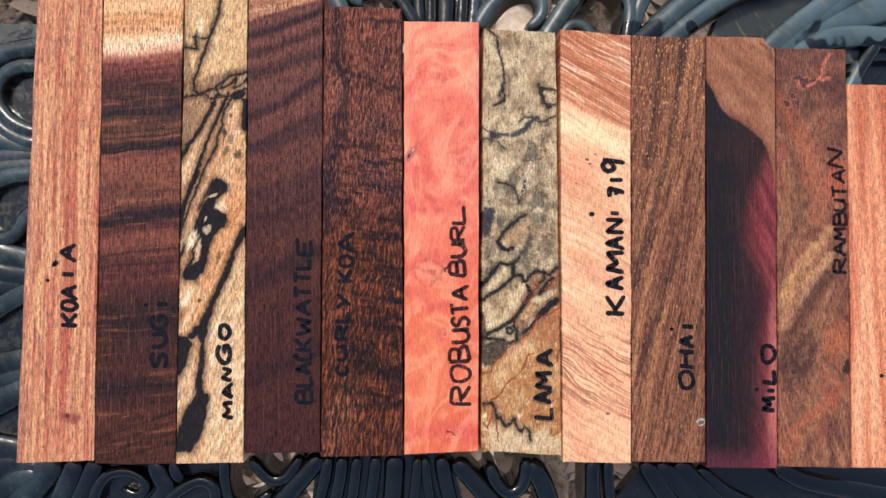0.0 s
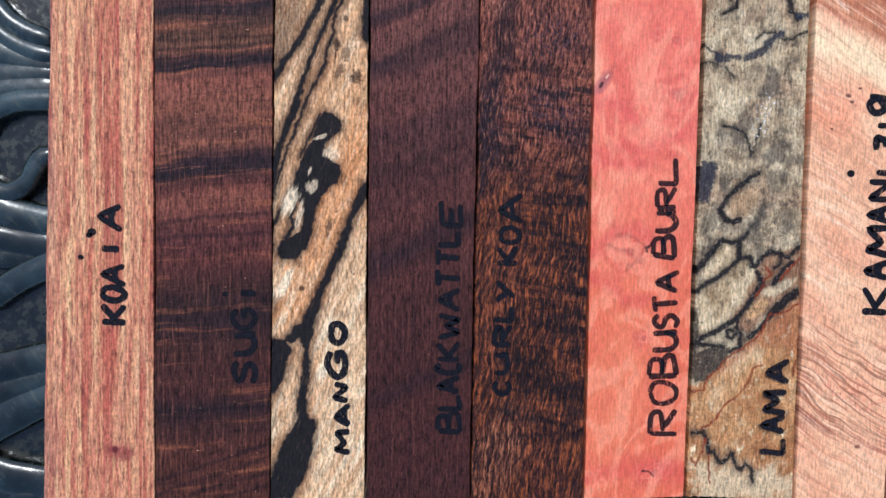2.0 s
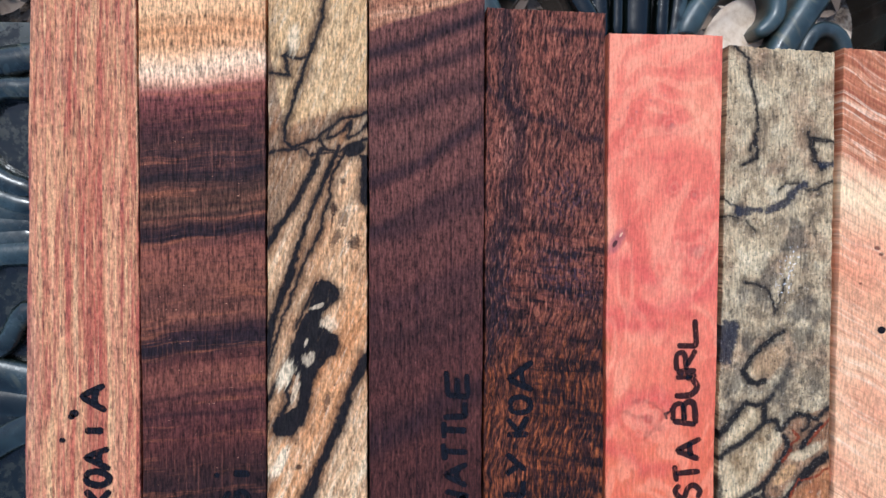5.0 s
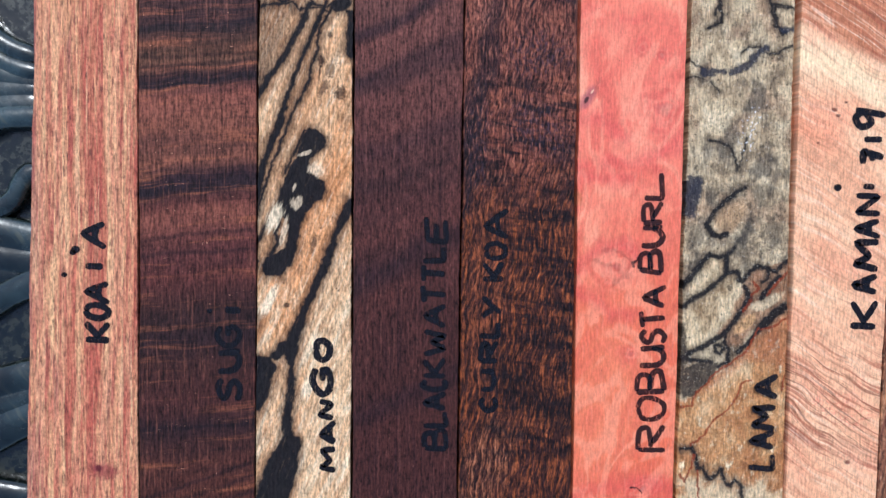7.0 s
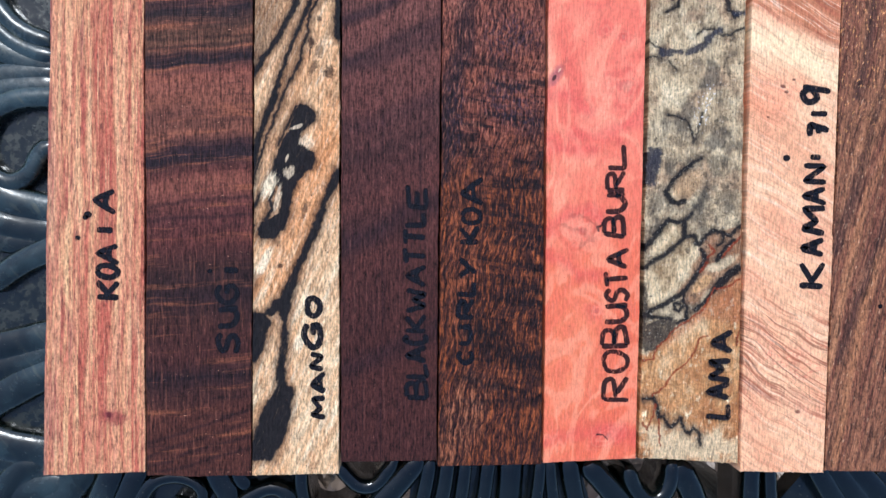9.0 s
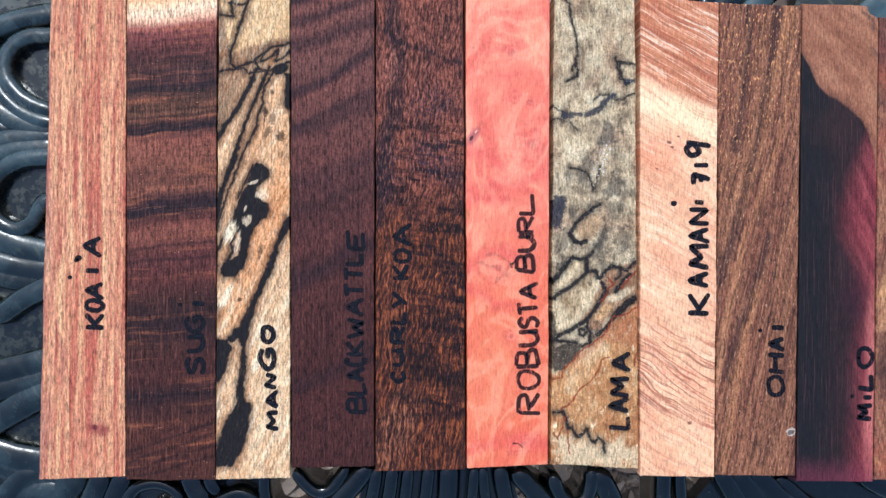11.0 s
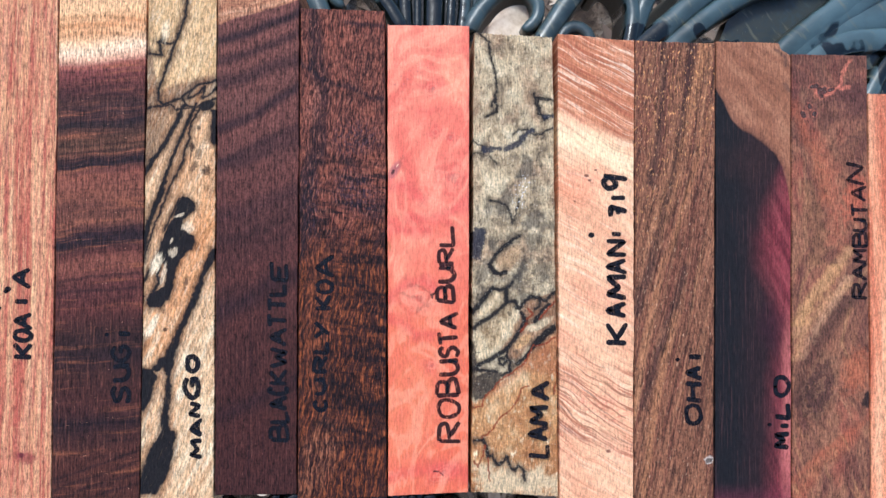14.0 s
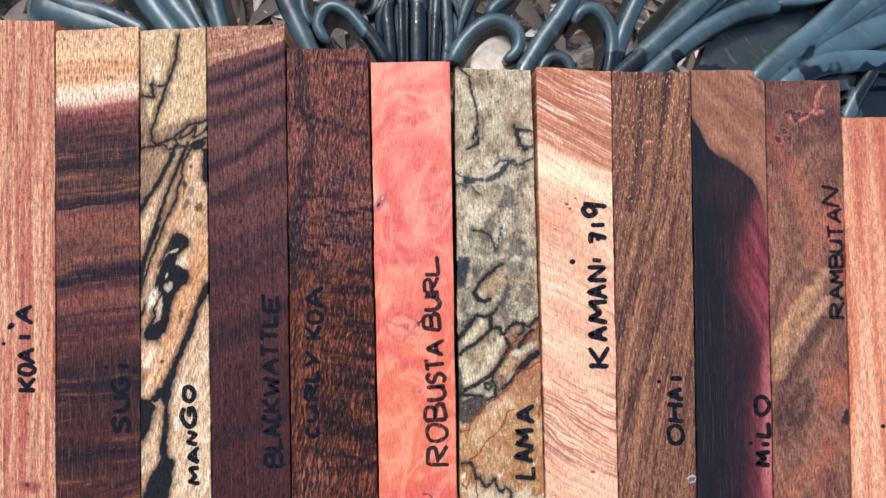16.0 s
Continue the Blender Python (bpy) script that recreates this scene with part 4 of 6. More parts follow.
def wood_rambutan():
    m = Mat("rambutan_wood", 0.6)
    u, v = m.u, m.v
    a = m.noise(u * 0.08, v * 0.035, 0.0, 5, 0.6, 0.9)
    col = a.ramp([(0.05, lin(78, 46, 41)), (0.35, lin(116, 70, 54)), (0.55, lin(144, 94, 68)), (0.75, lin(128, 70, 55)), (1.0, lin(162, 110, 78))])
    g = u - m.along([(-2, 12), (20, 8), (34, -1), (46, -9), (58, -6), (72, 2), (86, 1), (100, -6), (128, -9)], v) + m.noise(u * 0.07, v * 0.05, 3.0, 3) * 6
    b = m.noise(g * 0.30, v * 0.010, 6.0, 4, 0.6)
    zone = v.step(34, 46) * v.step(86, 72)
    col = m.mix(col, lin(180, 130, 84), b.step(0.50, 0.90) * (zone * 0.50 + 0.10))
    col = m.mix(col, lin(70, 39, 38), b.step(0.46, 0.10) * 0.60)
    red = m.noise(u * 0.13, v * 0.06, 14.0, 4)
    col = m.mix(col, lin(156, 78, 60), red.step(0.54, 0.85) * 0.50)
    col = m.mix(col, lin(112, 64, 56), v.step(96, 112) * 0.35)
    f = m.noise(g * 0.9, v * 0.06, 9.0, 5, 0.75)
    col = m.mix(col, lin(56, 29, 28), f.step(0.52, 0.88) * 0.60)
    col = m.mix(col, lin(206, 150, 108), f.step(0.42, 0.08) * 0.32)
    fine = m.noise(u * 0.8, v * 0.6, 29.0, 5, 0.75)
    col = m.mix(col, lin(54, 30, 30), fine.step(0.56, 0.92) * 0.45)
    col = m.mix(col, lin(200, 140, 106), fine.step(0.32, 0.08) * 0.30)
    col = m.mix(col, lin(52, 32, 32), v.step(92, 104) * m.web(0.10, 81.0, 0.20) * 0.40)
    col = m.mix(col, lin(158, 80, 60), (u + 4 - m.along([(70, 8), (90, 4), (108, -3)], v)).abs().step(3.5, 0.3) * v.step(66, 78) * v.step(114, 104) * fine.step(0.3, 0.7) * 0.35)
    wob = m.noise(u * 0.6, v * 0.6, 5.0, 4, 0.65)
    wq = (wob - 0.5) * 2.2
    # long pale and dark streaks that sweep across, and a reddish seam
    for pts, wd, c, k in (([(-9.2, 49.7), (-5.7, 55.9), (-2.8, 59.9), (2.1, 66.7)], 2.6, lin(206, 150, 92), 0.55), ([(-8.6, 40.5), (-4.1, 48.8), (0.3, 55), (5.4, 63.7)], 1.3, lin(214, 160, 116), 0.6),
                          ([(-9.3, 28.2), (-4.8, 41.7), (0.3, 49.7), (5.4, 58.1)], 2.8, lin(62, 36, 32), 0.6), ([(-4.3, 103.6), (-0.4, 96.2), (1.5, 88.3), (0.4, 72)], 1.8, lin(168, 84, 60), 0.35),
                          ([(-7.1, 89.9), (-4, 80.6), (-3.4, 71.3), (-4.7, 66.7)], 3.0, lin(132, 92, 60), 0.5)):
        col = m.mix(col, c, m.vein(pts, wd, 2.0, True, wq * 1.3) * (f * 0.8 + 0.3) * k)
    for at, ru, rv, c in (((-4.3, 29.8), 5.0, 8.5, lin(56, 32, 28)), ((7.2, 85.4), 4.0, 8.0, lin(190, 88, 62)), ((7.2, 37.4), 4.5, 7.0, lin(178, 92, 60)), ((7.4, 113.5), 6.0, 7.0, lin(84, 50, 46))):
        col = m.mix(col, c, m.blob(at, ru, rv, -15, wob, 1.2).step(1.2, 0.4) * 0.5)
    m.bend(2.0, 0.18, 0.2)
    # an oval of dark rings, and pale streaks that curve round it
    oval = m.blob((-3.1, 33.1), 4.6, 9.5, -18, wob, 0.8)
    col = m.mix(col, lin(70, 46, 40), oval.step(1.25, 0.5) * 0.62)
    col = m.mix(col, lin(150, 104, 74), (oval * 9.0).sin().step(0.2, 1.0) * oval.step(1.6, 0.9) * 0.35)
    sweep = m.strokes([(0.7, [(-9.2, 47.1), (-7.9, 53.4), (-4.6, 58.9), (0.2, 64.5), (5.1, 70.8)]), (0.4, [(-10.3, 40.8), (-7.1, 48.7), (-1.4, 56.6), (5.1, 61.4)])])
    col = m.mix(col, lin(204, 148, 98), sweep.step(1.6, -0.6) * (f * 0.7 + 0.3) * 0.70)
    band = m.strokes([(1.3, [(-9.5, 28.4), (-7.9, 39.3), (-3, 47.2), (1.8, 53.5), (6.7, 57.5)])])
    col = m.mix(col, lin(72, 46, 38), band.step(1.6, -0.8) * 0.55)
    ember = m.strokes([(0.9, [(-9.2, 3.5), (-6.3, 8.2), (-3.1, 13.6), (1.7, 16), (6.6, 20.6)]), (0.8, [(-10.1, 110.2), (-6.2, 100.7), (-3, 94.4), (-1.3, 85)])])
    col = m.mix(col, lin(190, 98, 60), ember.step(2.4, -0.6) * (fine * 0.8 + 0.2) * 0.38)
    pinkc = lin(196, 108, 84)
    for pts, up in (([(5.8, 123.7), (4.2, 121.3), (2.9, 116.9), (2.3, 115.8)], True), ([(-4.1, 114.9), (-0.6, 114.1), (2.6, 115.9), (5.8, 116.3)], False)):
        col = m.mix(col, pinkc, m.vein(pts, 0.7, 0.5, up, wq) * 0.70)
    holes = None
    for at, ru, rv in (((-2.3, 114.6), 1.8, 1.4), ((-4.2, 116.3), 1.3, 0.7), ((-7.6, 108.2), 0.8, 1.3), ((-5.7, 110.5), 0.7, 0.9), ((-4.4, 108.5), 0.8, 0.7), ((0.2, 115.2), 1.1, 0.6)):
        d = m.blob(at, ru, rv, 20, wob, 1.3)
        holes = d if holes is None else holes.min(d)
    col = m.mix(col, pinkc, holes.step(1.5, 1.1) * 0.35)
    col = m.mix(col, lin(40, 30, 32), holes.step(1.05, 0.8) * 0.85)
    col = m.mix(col, lin(130, 120, 108), m.noise(u * 3, v * 3, 2.0, 1).step(0.6, 0.8) * holes.step(1.0, 0.7) * 0.6)
    dk = m.blob((10.3, 29.7), 1.5, 2.6, -20, wob, 0.9).step(1.1, 0.7)
    col = m.mix(col, lin(34, 26, 26), dk * 0.9)
    bark = (v - m.along([(-10.3, 7.6), (-4.3, 13.7), (2, 18.3), (8.3, 22.8), (11.5, 25.9)], u) + wq).abs().step(1.6, 0.2)
    col = m.mix(col, lin(160, 84, 58), bark * 0.40)
    mot = m.noise(u * 0.5 + v * 0.2, v * 0.12, 25.0, 3).step(0.55, 0.90) * v.step(30, 16)
    col = m.mix(col, lin(186, 128, 84), mot * 0.45)
    return m.done(col, f + fine, 0.00025, f * 0.2 + 0.45, tooth=0.4)


def wood_orange():
    m = Mat("orange_wood", 0.6)
    u, v = m.u, m.v
    a = m.noise((u + v * 0.03) * 0.30, v * 0.015, 0.0, 3, 0.55)
    col = a.ramp([(0.30, lin(196, 108, 76)), (0.5, lin(222, 140, 100)), (0.7, lin(236, 166, 122))])
    f = m.noise(u * 3.0, v * 0.16, 9.0, 4, 0.7)
    col = m.mix(col, lin(170, 90, 64), f.step(0.54, 0.92) * 0.5)
    col = m.mix(col, lin(250, 206, 166), f.step(0.40, 0.08) * 0.4)
    col = m.mix(col, lin(176, 90, 66), v.step(92, 108) * 0.35)
    return m.done(col, f, 0.0003, tooth=0.28)


def marker_ink(name, cover, gaps):
    """Felt-pen ink that has soaked in unevenly, the wood showing through along its fibres."""
    m = Mat(name, 0.7, 0.12)
    n = m.noise(m.u * 1.2, m.v * 1.2, 0.0, 3)
    thin = m.grit(m.u * 1.9, m.v * 0.7, 5.0, 3.0).step(0.62, 1.0) * m.noise(m.u * 0.25, m.v * 0.25, 9.0, 2).step(0.35, 0.70)
    m.tree.links.new((cover - thin * gaps).out, m.bsdf.inputs["Alpha"])
    return m.done(n.ramp([(0.2, lin(10, 11, 16)), (0.9, lin(24, 24, 32))]))


def iron_paint():
    """Gloss black paint: wet and black on the near part, a dry blue-grey film with a few wet patches on the far part.
    On the left the same film colour stands in for sky sheen along the crests.
    """
    m = Mat("black_iron_paint", 0.2, 0.5)
    u, v, w = m.u, m.v, m.w
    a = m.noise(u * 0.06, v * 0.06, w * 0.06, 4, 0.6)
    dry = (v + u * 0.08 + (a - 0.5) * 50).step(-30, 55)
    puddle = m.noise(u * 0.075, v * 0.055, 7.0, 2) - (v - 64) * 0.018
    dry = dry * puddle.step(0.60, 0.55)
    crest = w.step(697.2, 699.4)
    # left crests: sky highlight painted on as paler film colour
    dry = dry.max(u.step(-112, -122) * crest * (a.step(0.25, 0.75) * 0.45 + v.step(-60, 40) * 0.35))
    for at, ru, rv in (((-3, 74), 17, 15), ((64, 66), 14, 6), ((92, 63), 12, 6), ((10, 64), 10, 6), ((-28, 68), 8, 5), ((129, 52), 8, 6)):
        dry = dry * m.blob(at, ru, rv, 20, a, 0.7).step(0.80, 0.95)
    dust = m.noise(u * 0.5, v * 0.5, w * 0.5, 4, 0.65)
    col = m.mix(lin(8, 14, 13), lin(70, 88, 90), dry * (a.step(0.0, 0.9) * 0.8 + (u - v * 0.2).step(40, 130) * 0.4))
    col = m.mix(col, lin(58, 70, 76), dust.step(0.60, 0.95) * (dry * 0.5 + 0.08))
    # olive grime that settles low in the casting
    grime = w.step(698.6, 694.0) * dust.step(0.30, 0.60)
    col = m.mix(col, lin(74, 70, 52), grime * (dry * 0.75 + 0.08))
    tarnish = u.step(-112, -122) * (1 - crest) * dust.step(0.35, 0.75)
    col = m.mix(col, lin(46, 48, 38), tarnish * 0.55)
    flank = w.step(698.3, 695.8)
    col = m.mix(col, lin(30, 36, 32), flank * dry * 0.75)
    scuff = m.grit(u * 0.35 + v * 0.25, v * 0.12, 5.0, 2.6).step(0.7, 1.0)
    col = m.mix(col, lin(104, 100, 78), scuff * dry * 0.50)
    speck = m.noise(u * 2.2, v * 2.2, w * 2.2, 1)
    col = m.mix(col, lin(150, 142, 124), speck.step(0.93, 0.99) * 0.35)
    rough = dust * 0.10 + dry * 0.20 + 0.10 + tarnish * 0.25
    ripple = m.noise(u * 0.14, v * 0.14, w * 0.14, 2, 0.5)
    return m.done(col, a * 1.2 + ripple * 0.8 + dust * 0.10, 0.00018, rough)


def litter_soil():
    m = Mat("soil_and_litter", 0.95, 0.2)
    a = m.noise(m.u * 0.02, m.v * 0.02, 0.0, 5, 0.65)
    col = a.ramp([(0.3, lin(74, 60, 50)), (0.5, lin(120, 102, 86)), (0.7, lin(160, 146, 130))])
    f = m.noise(m.u * 0.2, m.v * 0.2, 3.0, 4, 0.7)
    col = m.mix(col, lin(52, 42, 36), f.step(0.52, 0.70) * 0.6)
    return m.done(col, f, 0.01)


def dry_leaf():
    m = Mat("dry_leaf", 0.7, 0.3)
    info = m.tree.nodes.new("ShaderNodeNewGeometry")
    r = S(m.tree, info.outputs["Random Per Island"])
    col = r.ramp([(0.0, lin(78, 62, 50)), (0.4, lin(108, 90, 74)), (0.85, lin(134, 114, 94)), (1.0, lin(206, 184, 160))])
    f = m.noise(m.u * 0.15, m.v * 0.15, m.w * 0.15, 3)
    return m.done(m.mix(col, lin(90, 70, 56), f.step(0.5, 0.75) * 0.5))


def pale_leaf():
    m = Mat("pale_dry_leaf", 0.7, 0.2)
    n = m.noise(m.u * 0.3, m.v * 0.3, 0.0, 4, 0.65)
    return m.done(n.ramp([(0.1, lin(186, 160, 134)), (0.5, lin(216, 196, 172)), (0.9, lin(232, 216, 196))]))

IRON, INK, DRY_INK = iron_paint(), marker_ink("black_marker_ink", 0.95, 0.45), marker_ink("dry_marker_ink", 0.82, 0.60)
TABLE, TOP = 0.700, 0.720           # height of the table's highest ridges, and of the upper faces of the wood


def mesh_of(name, bm, material, smooth=True):
    me = bpy.data.meshes.new(name)
    bmesh.ops.recalc_face_normals(bm, faces=bm.faces)
    bm.to_mesh(me)
    bm.free()
    me.materials.append(material)
    if smooth:
        for p in me.polygons:
            p.use_smooth = True
    return me


def part(name, bm, material, parent, label="", smooth=True):
    ob = new(name, mesh_of(name, bm, material, smooth))
    ob.parent = parent
    if label:
        ob["label"] = label
    return ob


# ---- ground ----
bm = bmesh.new()
bmesh.ops.create_grid(bm, x_segments=4, y_segments=4, size=60)
tagged(new("ground", mesh_of("ground", bm, litter_soil())), "brown soil covered with dry leaf litter", "ground", kind="structure")


def leaf_litter(count, reach):
    bm = bmesh.new()
    rnd = random.Random(5)
    for _ in range(count):
        x, y = rnd.uniform(-reach, reach), rnd.uniform(-reach, reach)
        size, turn = rnd.uniform(0.012, 0.035), rnd.uniform(0, 6.28)
        m = Matrix.Translation((x, y, rnd.uniform(0.006, 0.03))) @ Euler((rnd.uniform(-0.3, 0.3), rnd.uniform(-0.3, 0.3), turn)).to_matrix().to_4x4()
        left, mid, right = [], [], []
        for k in range(10):
            s = k / 9
            half = 0.30 * math.sin(math.pi * min(1, s * 0.96 + 0.02)) * size
            px = (s - 0.5) * size * 2
            curl = 0.10 * size * math.sin(s * 3.0)
            left.append(bm.verts.new(m @ Vector((px, half, curl + half * 0.35))))
            mid.append(bm.verts.new(m @ Vector((px, 0, curl))))
            right.append(bm.verts.new(m @ Vector((px, -half, curl + half * 0.35))))
        for k in range(9):
            bm.faces.new((left[k], left[k + 1], mid[k + 1], mid[k]))
            bm.faces.new((mid[k], mid[k + 1], right[k + 1], right[k]))
    return mesh_of("fallen_leaves", bm, dry_leaf())


tagged(new("fallen_leaves", leaf_litter(4200, 0.75)), "scattered dry pale brown leaves on the soil", "leaves", kind="stuff")

# ---- cast iron table ----
table = tagged(new("garden_table"), "glossy black cast iron garden table with openwork scrolls and leaves", "table")


def spline(pts, step=1.2):
    """Points along a smooth curve through pts, in mm."""
    p = [Vector((2 * pts[0][0] - pts[1][0], 2 * pts[0][1] - pts[1][1]))] + [Vector(q) for q in pts] + [Vector((2 * pts[-1][0] - pts[-2][0], 2 * pts[-1][1] - pts[-2][1]))]
    out = []
    for k in range(1, len(p) - 2):
        a, b, c, d = p[k - 1 : k + 3]
        n = max(2, int((c - b).length / step))
        for j in range(n):
            t = j / n
            out.append(0.5 * ((2 * b) + (c - a) * t + (2 * a - 5 * b + 4 * c - d) * t * t + (3 * b - a - 3 * c + d) * t ** 3))
    out.append(p[-2])
    return out


def ridge(name, pts, width, top=699.5, low=690.0, ends=(1.0, 1.0)):
    """A rounded raised bar of the casting along the points (mm). ends: its width at either end, as a share."""
    wide, round_ = {"leaf_rib": (1.55, 0.42), "fan_leaf": (1.3, 0.55), "stem": (1.25, 0.6), "fan_rib": (1.25, 0.55)}.get(name, (1.05, 0.75))
    width *= wide * (1.3 if pts[0][0] < -119 and pts[-1][0] < -119 else 1.0)
    line = spline(pts)
    bm = bmesh.new()
    rows, n = [], len(line)
    for k, q in enumerate(line):
        d = (line[min(k + 1, n - 1)] - line[max(k - 1, 0)]).normalized()
        side = Vector((-d.y, d.x))
        s = k / (n - 1)
        share = ends[0] * (1 - s) + ends[1] * s
        tip = min(1.0, 0.25 + min(s, 1 - s) * n * 0.35)
        half = width / 2 * share * (1 + 0.05 * noise.noise((q.x * 0.2, q.y * 0.2, 0))) * math.sqrt(tip)
        crown = low + (top - low) * (0.80 + 0.20 * min(1.0, share)) * (0.92 + 0.08 * tip)
        ring = [(1.06, low - 6), (1.0, crown - half * round_ - 0.6)]
        ring += [(math.cos(a), crown - half * round_ * (1 - math.sin(a))) for a in (0.35, 0.75, 1.15, 1.57, 1.99, 2.39, 2.79)]
        ring += [(-1.0, crown - half * round_ - 0.6), (-1.06, low - 6)]
        rows.append([bm.verts.new(((q.x + side.x * half * a) / 1000, (q.y + side.y * half * a) / 1000, max(z, low - 6) / 1000)) for a, z in ring])
    for r0, r1 in zip(rows, rows[1:]):
        for k in range(len(r0) - 1):
            bm.faces.new((r0[k], r0[k + 1], r1[k + 1], r1[k]))
        bm.faces.new((r0[-1], r0[0], r1[0], r1[-1]))
    bm.faces.new(rows[0])
    bm.faces.new(rows[-1])
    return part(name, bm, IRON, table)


def plate(pts, top=692.0, thick=6.0, name="panel"):
    """A sunk flat panel of the casting with the outline pts (mm)."""
    bm = bmesh.new()
    lower = [bm.verts.new((x / 1000, y / 1000, (top - thick) / 1000)) for x, y in pts]
    upper = [bm.verts.new((x / 1000, y / 1000, top / 1000)) for x, y in pts]
    bm.faces.new(lower[::-1])
    bm.faces.new(upper)
    for k in range(len(pts)):
        j = (k + 1) % len(pts)
        bm.faces.new((lower[k], lower[j], upper[j], upper[k]))
    return part(name, bm, IRON, table, smooth=False)


# panel and bars that carry the pieces of wood
plate([(-117, -60), (134, -60), (134, 44), (100, 54), (-117, 56)], 693.0)
for y in (-45, -10, 25):
    ridge("crossbar", [(-121, y), (0, y + 0.5), (143, y)], 7, 700.0)

# central fan at the far side of the wood
plate([(-12.5, 67.5), (-6.2, 72.8), (-14.8, 80.9), (-14.4, 100.6), (21.1, 100.2), (20.7, 82.2), (13.3, 72.5), (15.3, 67.1)], 694.5)
ridge("fan_rib", [(2.6, 67.3), (2.8, 78.9), (3.3, 100.4)], 5.2, 698.4)
ridge("fan_rib", [(-2.4, 67.4), (-2.3, 79), (-2.4, 100.5)], 1.8, 699.3)
ridge("fan_rib", [(7.5, 67.2), (8.1, 78.8), (9.7, 100.3)], 2.2, 699.3)
ridge("fan_rib", [(-5.6, 67.4), (-6.1, 77.2), (-6.6, 86.2), (-5.6, 100.5)], 3.4, 698.6)
ridge("fan_rib", [(10.7, 67.1), (12, 77), (11.9, 85.9), (11.5, 100.3)], 3.0, 698.6)
ridge("fan_leaf", [(-8.6, 76.4), (-9.2, 82.6), (-6.9, 89.8), (-3.8, 98.7)], 4.6, 699.0, ends=(0.3, 1.2))
ridge("fan_leaf", [(14.8, 76), (16.2, 81.4), (19.1, 89.4), (22.8, 98.3)], 3.4, 699.2, ends=(0.3, 1.4))
ridge("fan_leaf", [(-13, 84.5), (-10.3, 86.2), (-7.6, 89.8), (-5.7, 95.1)], 2.6, 699.2, ends=(0.4, 1.0))
ridge("fan_leaf", [(15.7, 83.2), (15.1, 86.8), (13.4, 91.3), (12.2, 98.5)], 2.4, 699.2, ends=(0.3, 1.0))
ridge("scroll", [(-6.3, 68.3), (-10.7, 75.9), (-14.8, 81.3), (-18.6, 85.6), (-23.5, 87.9), (-27.1, 86.1), (-28.4, 81.9), (-26.9, 78.3), (-24.8, 76.1)], 4.6, 699.6, ends=(1.2, 0.75))
ridge("scroll", [(12.3, 68.4), (16.6, 75.4), (21.5, 80.4), (26.9, 82.6), (31.7, 81.3), (34.5, 77.5), (34, 73.4), (31.6, 70.9), (29.6, 69.9)], 4.6, 699.6, ends=(1.2, 0.75))
ridge("scroll", [(-14.7, 88.1), (-13.9, 93.5), (-14.4, 100.6)], 4.5, 699.2)
ridge("scroll", [(24.6, 83.9), (27.9, 87.5), (32.5, 91), (37.1, 98.2)], 4.4, 699.3)
# stems to the right of it
ridge("stem", [(33.5, 62.3), (38.2, 70.3), (43.4, 77.9), (48.4, 84.5), (51.6, 89.8), (55.1, 97.9)], 5.0, 699.6)
ridge("scroll", [(39.8, 64), (42.8, 69.7), (46.3, 71), (49.3, 69.5), (50.6, 66.5), (50.2, 63.8)], 3.6, 699.0)
ridge("scroll", [(61.6, 61.8), (63.3, 69.9), (63.8, 76.1), (62.2, 81.9), (58.7, 85.6), (55.1, 85.6), (52.9, 83.2), (52.1, 81)], 4.3, 699.5, ends=(1.2, 0.85))
ridge("stem", [(62.7, 61.8), (65.5, 72.5), (69, 81.5), (72.5, 88.6), (76.7, 97.6)], 4.4, 699.0)
ridge("stem", [(62.7, 61.8), (72.2, 69.7), (81.5, 77.7), (89.8, 84.8), (102, 95.5)], 5.6, 699.8)
ridge("stem", [(72, 61.6), (81.2, 69.6), (88.6, 75.4), (95.3, 79.6), (103.4, 83.5), (111.6, 85.5), (117.3, 85.1)], 5.4, 699.8, ends=(1.0, 0.85))
ridge("stem", [(67.5, 61.7), (79.5, 70.5), (87.8, 78.5), (96.6, 85.6), (107.4, 95.4)], 2.6, 697.0)
ridge("stem", [(116.2, 86.6), (125.3, 87.2), (132.7, 88.9), (140.2, 93.1)], 3.0, 699.4, ends=(0.6, 1.0))
plate([(91.1, 63.1), (96.2, 75.6), (103.3, 81), (112.5, 84.1), (125.4, 87.9), (134.6, 91.4), (142, 93.1), (134.2, 80.5), (124.8, 71.6), (113.5, 62.7)], 691.5)
plate([(67.6, 63.5), (81.3, 71.4), (96.1, 81.1), (118.3, 95.3), (92.9, 95.6), (81.7, 83.1)], 690.0)
# broad leaf
plate([(108.1, 61), (121.2, 72.5), (134.3, 82.3), (147.6, 94.9), (177, 94.5), (175.5, 59.9), (149.9, 60.3), (135.2, 58.7)], 695.5)
ridge("leaf_rib", [(108.1, 61), (115.5, 67.7), (124.9, 74.8), (132.4, 80.5), (140, 87.7), (147.6, 94.9)], 4.6, 699.4)
ridge("leaf_rib", [(110.7, 60.1), (121, 68.9), (128.5, 75.1), (137.9, 80.8), (151, 89.3), (158.5, 92.9)], 4.0, 699.0)
ridge("leaf_rib", [(113.4, 59.1), (124.6, 67.1), (133.9, 73.2), (145, 76.3), (158, 80.1), (172.8, 81.7)], 7.0, 698.4)
ridge("leaf_rib", [(116.1, 58.2), (128.2, 65.7), (139.2, 67.7), (150.1, 67.2), (164.7, 65.5), (175.7, 64.4)], 4.8, 699.2)
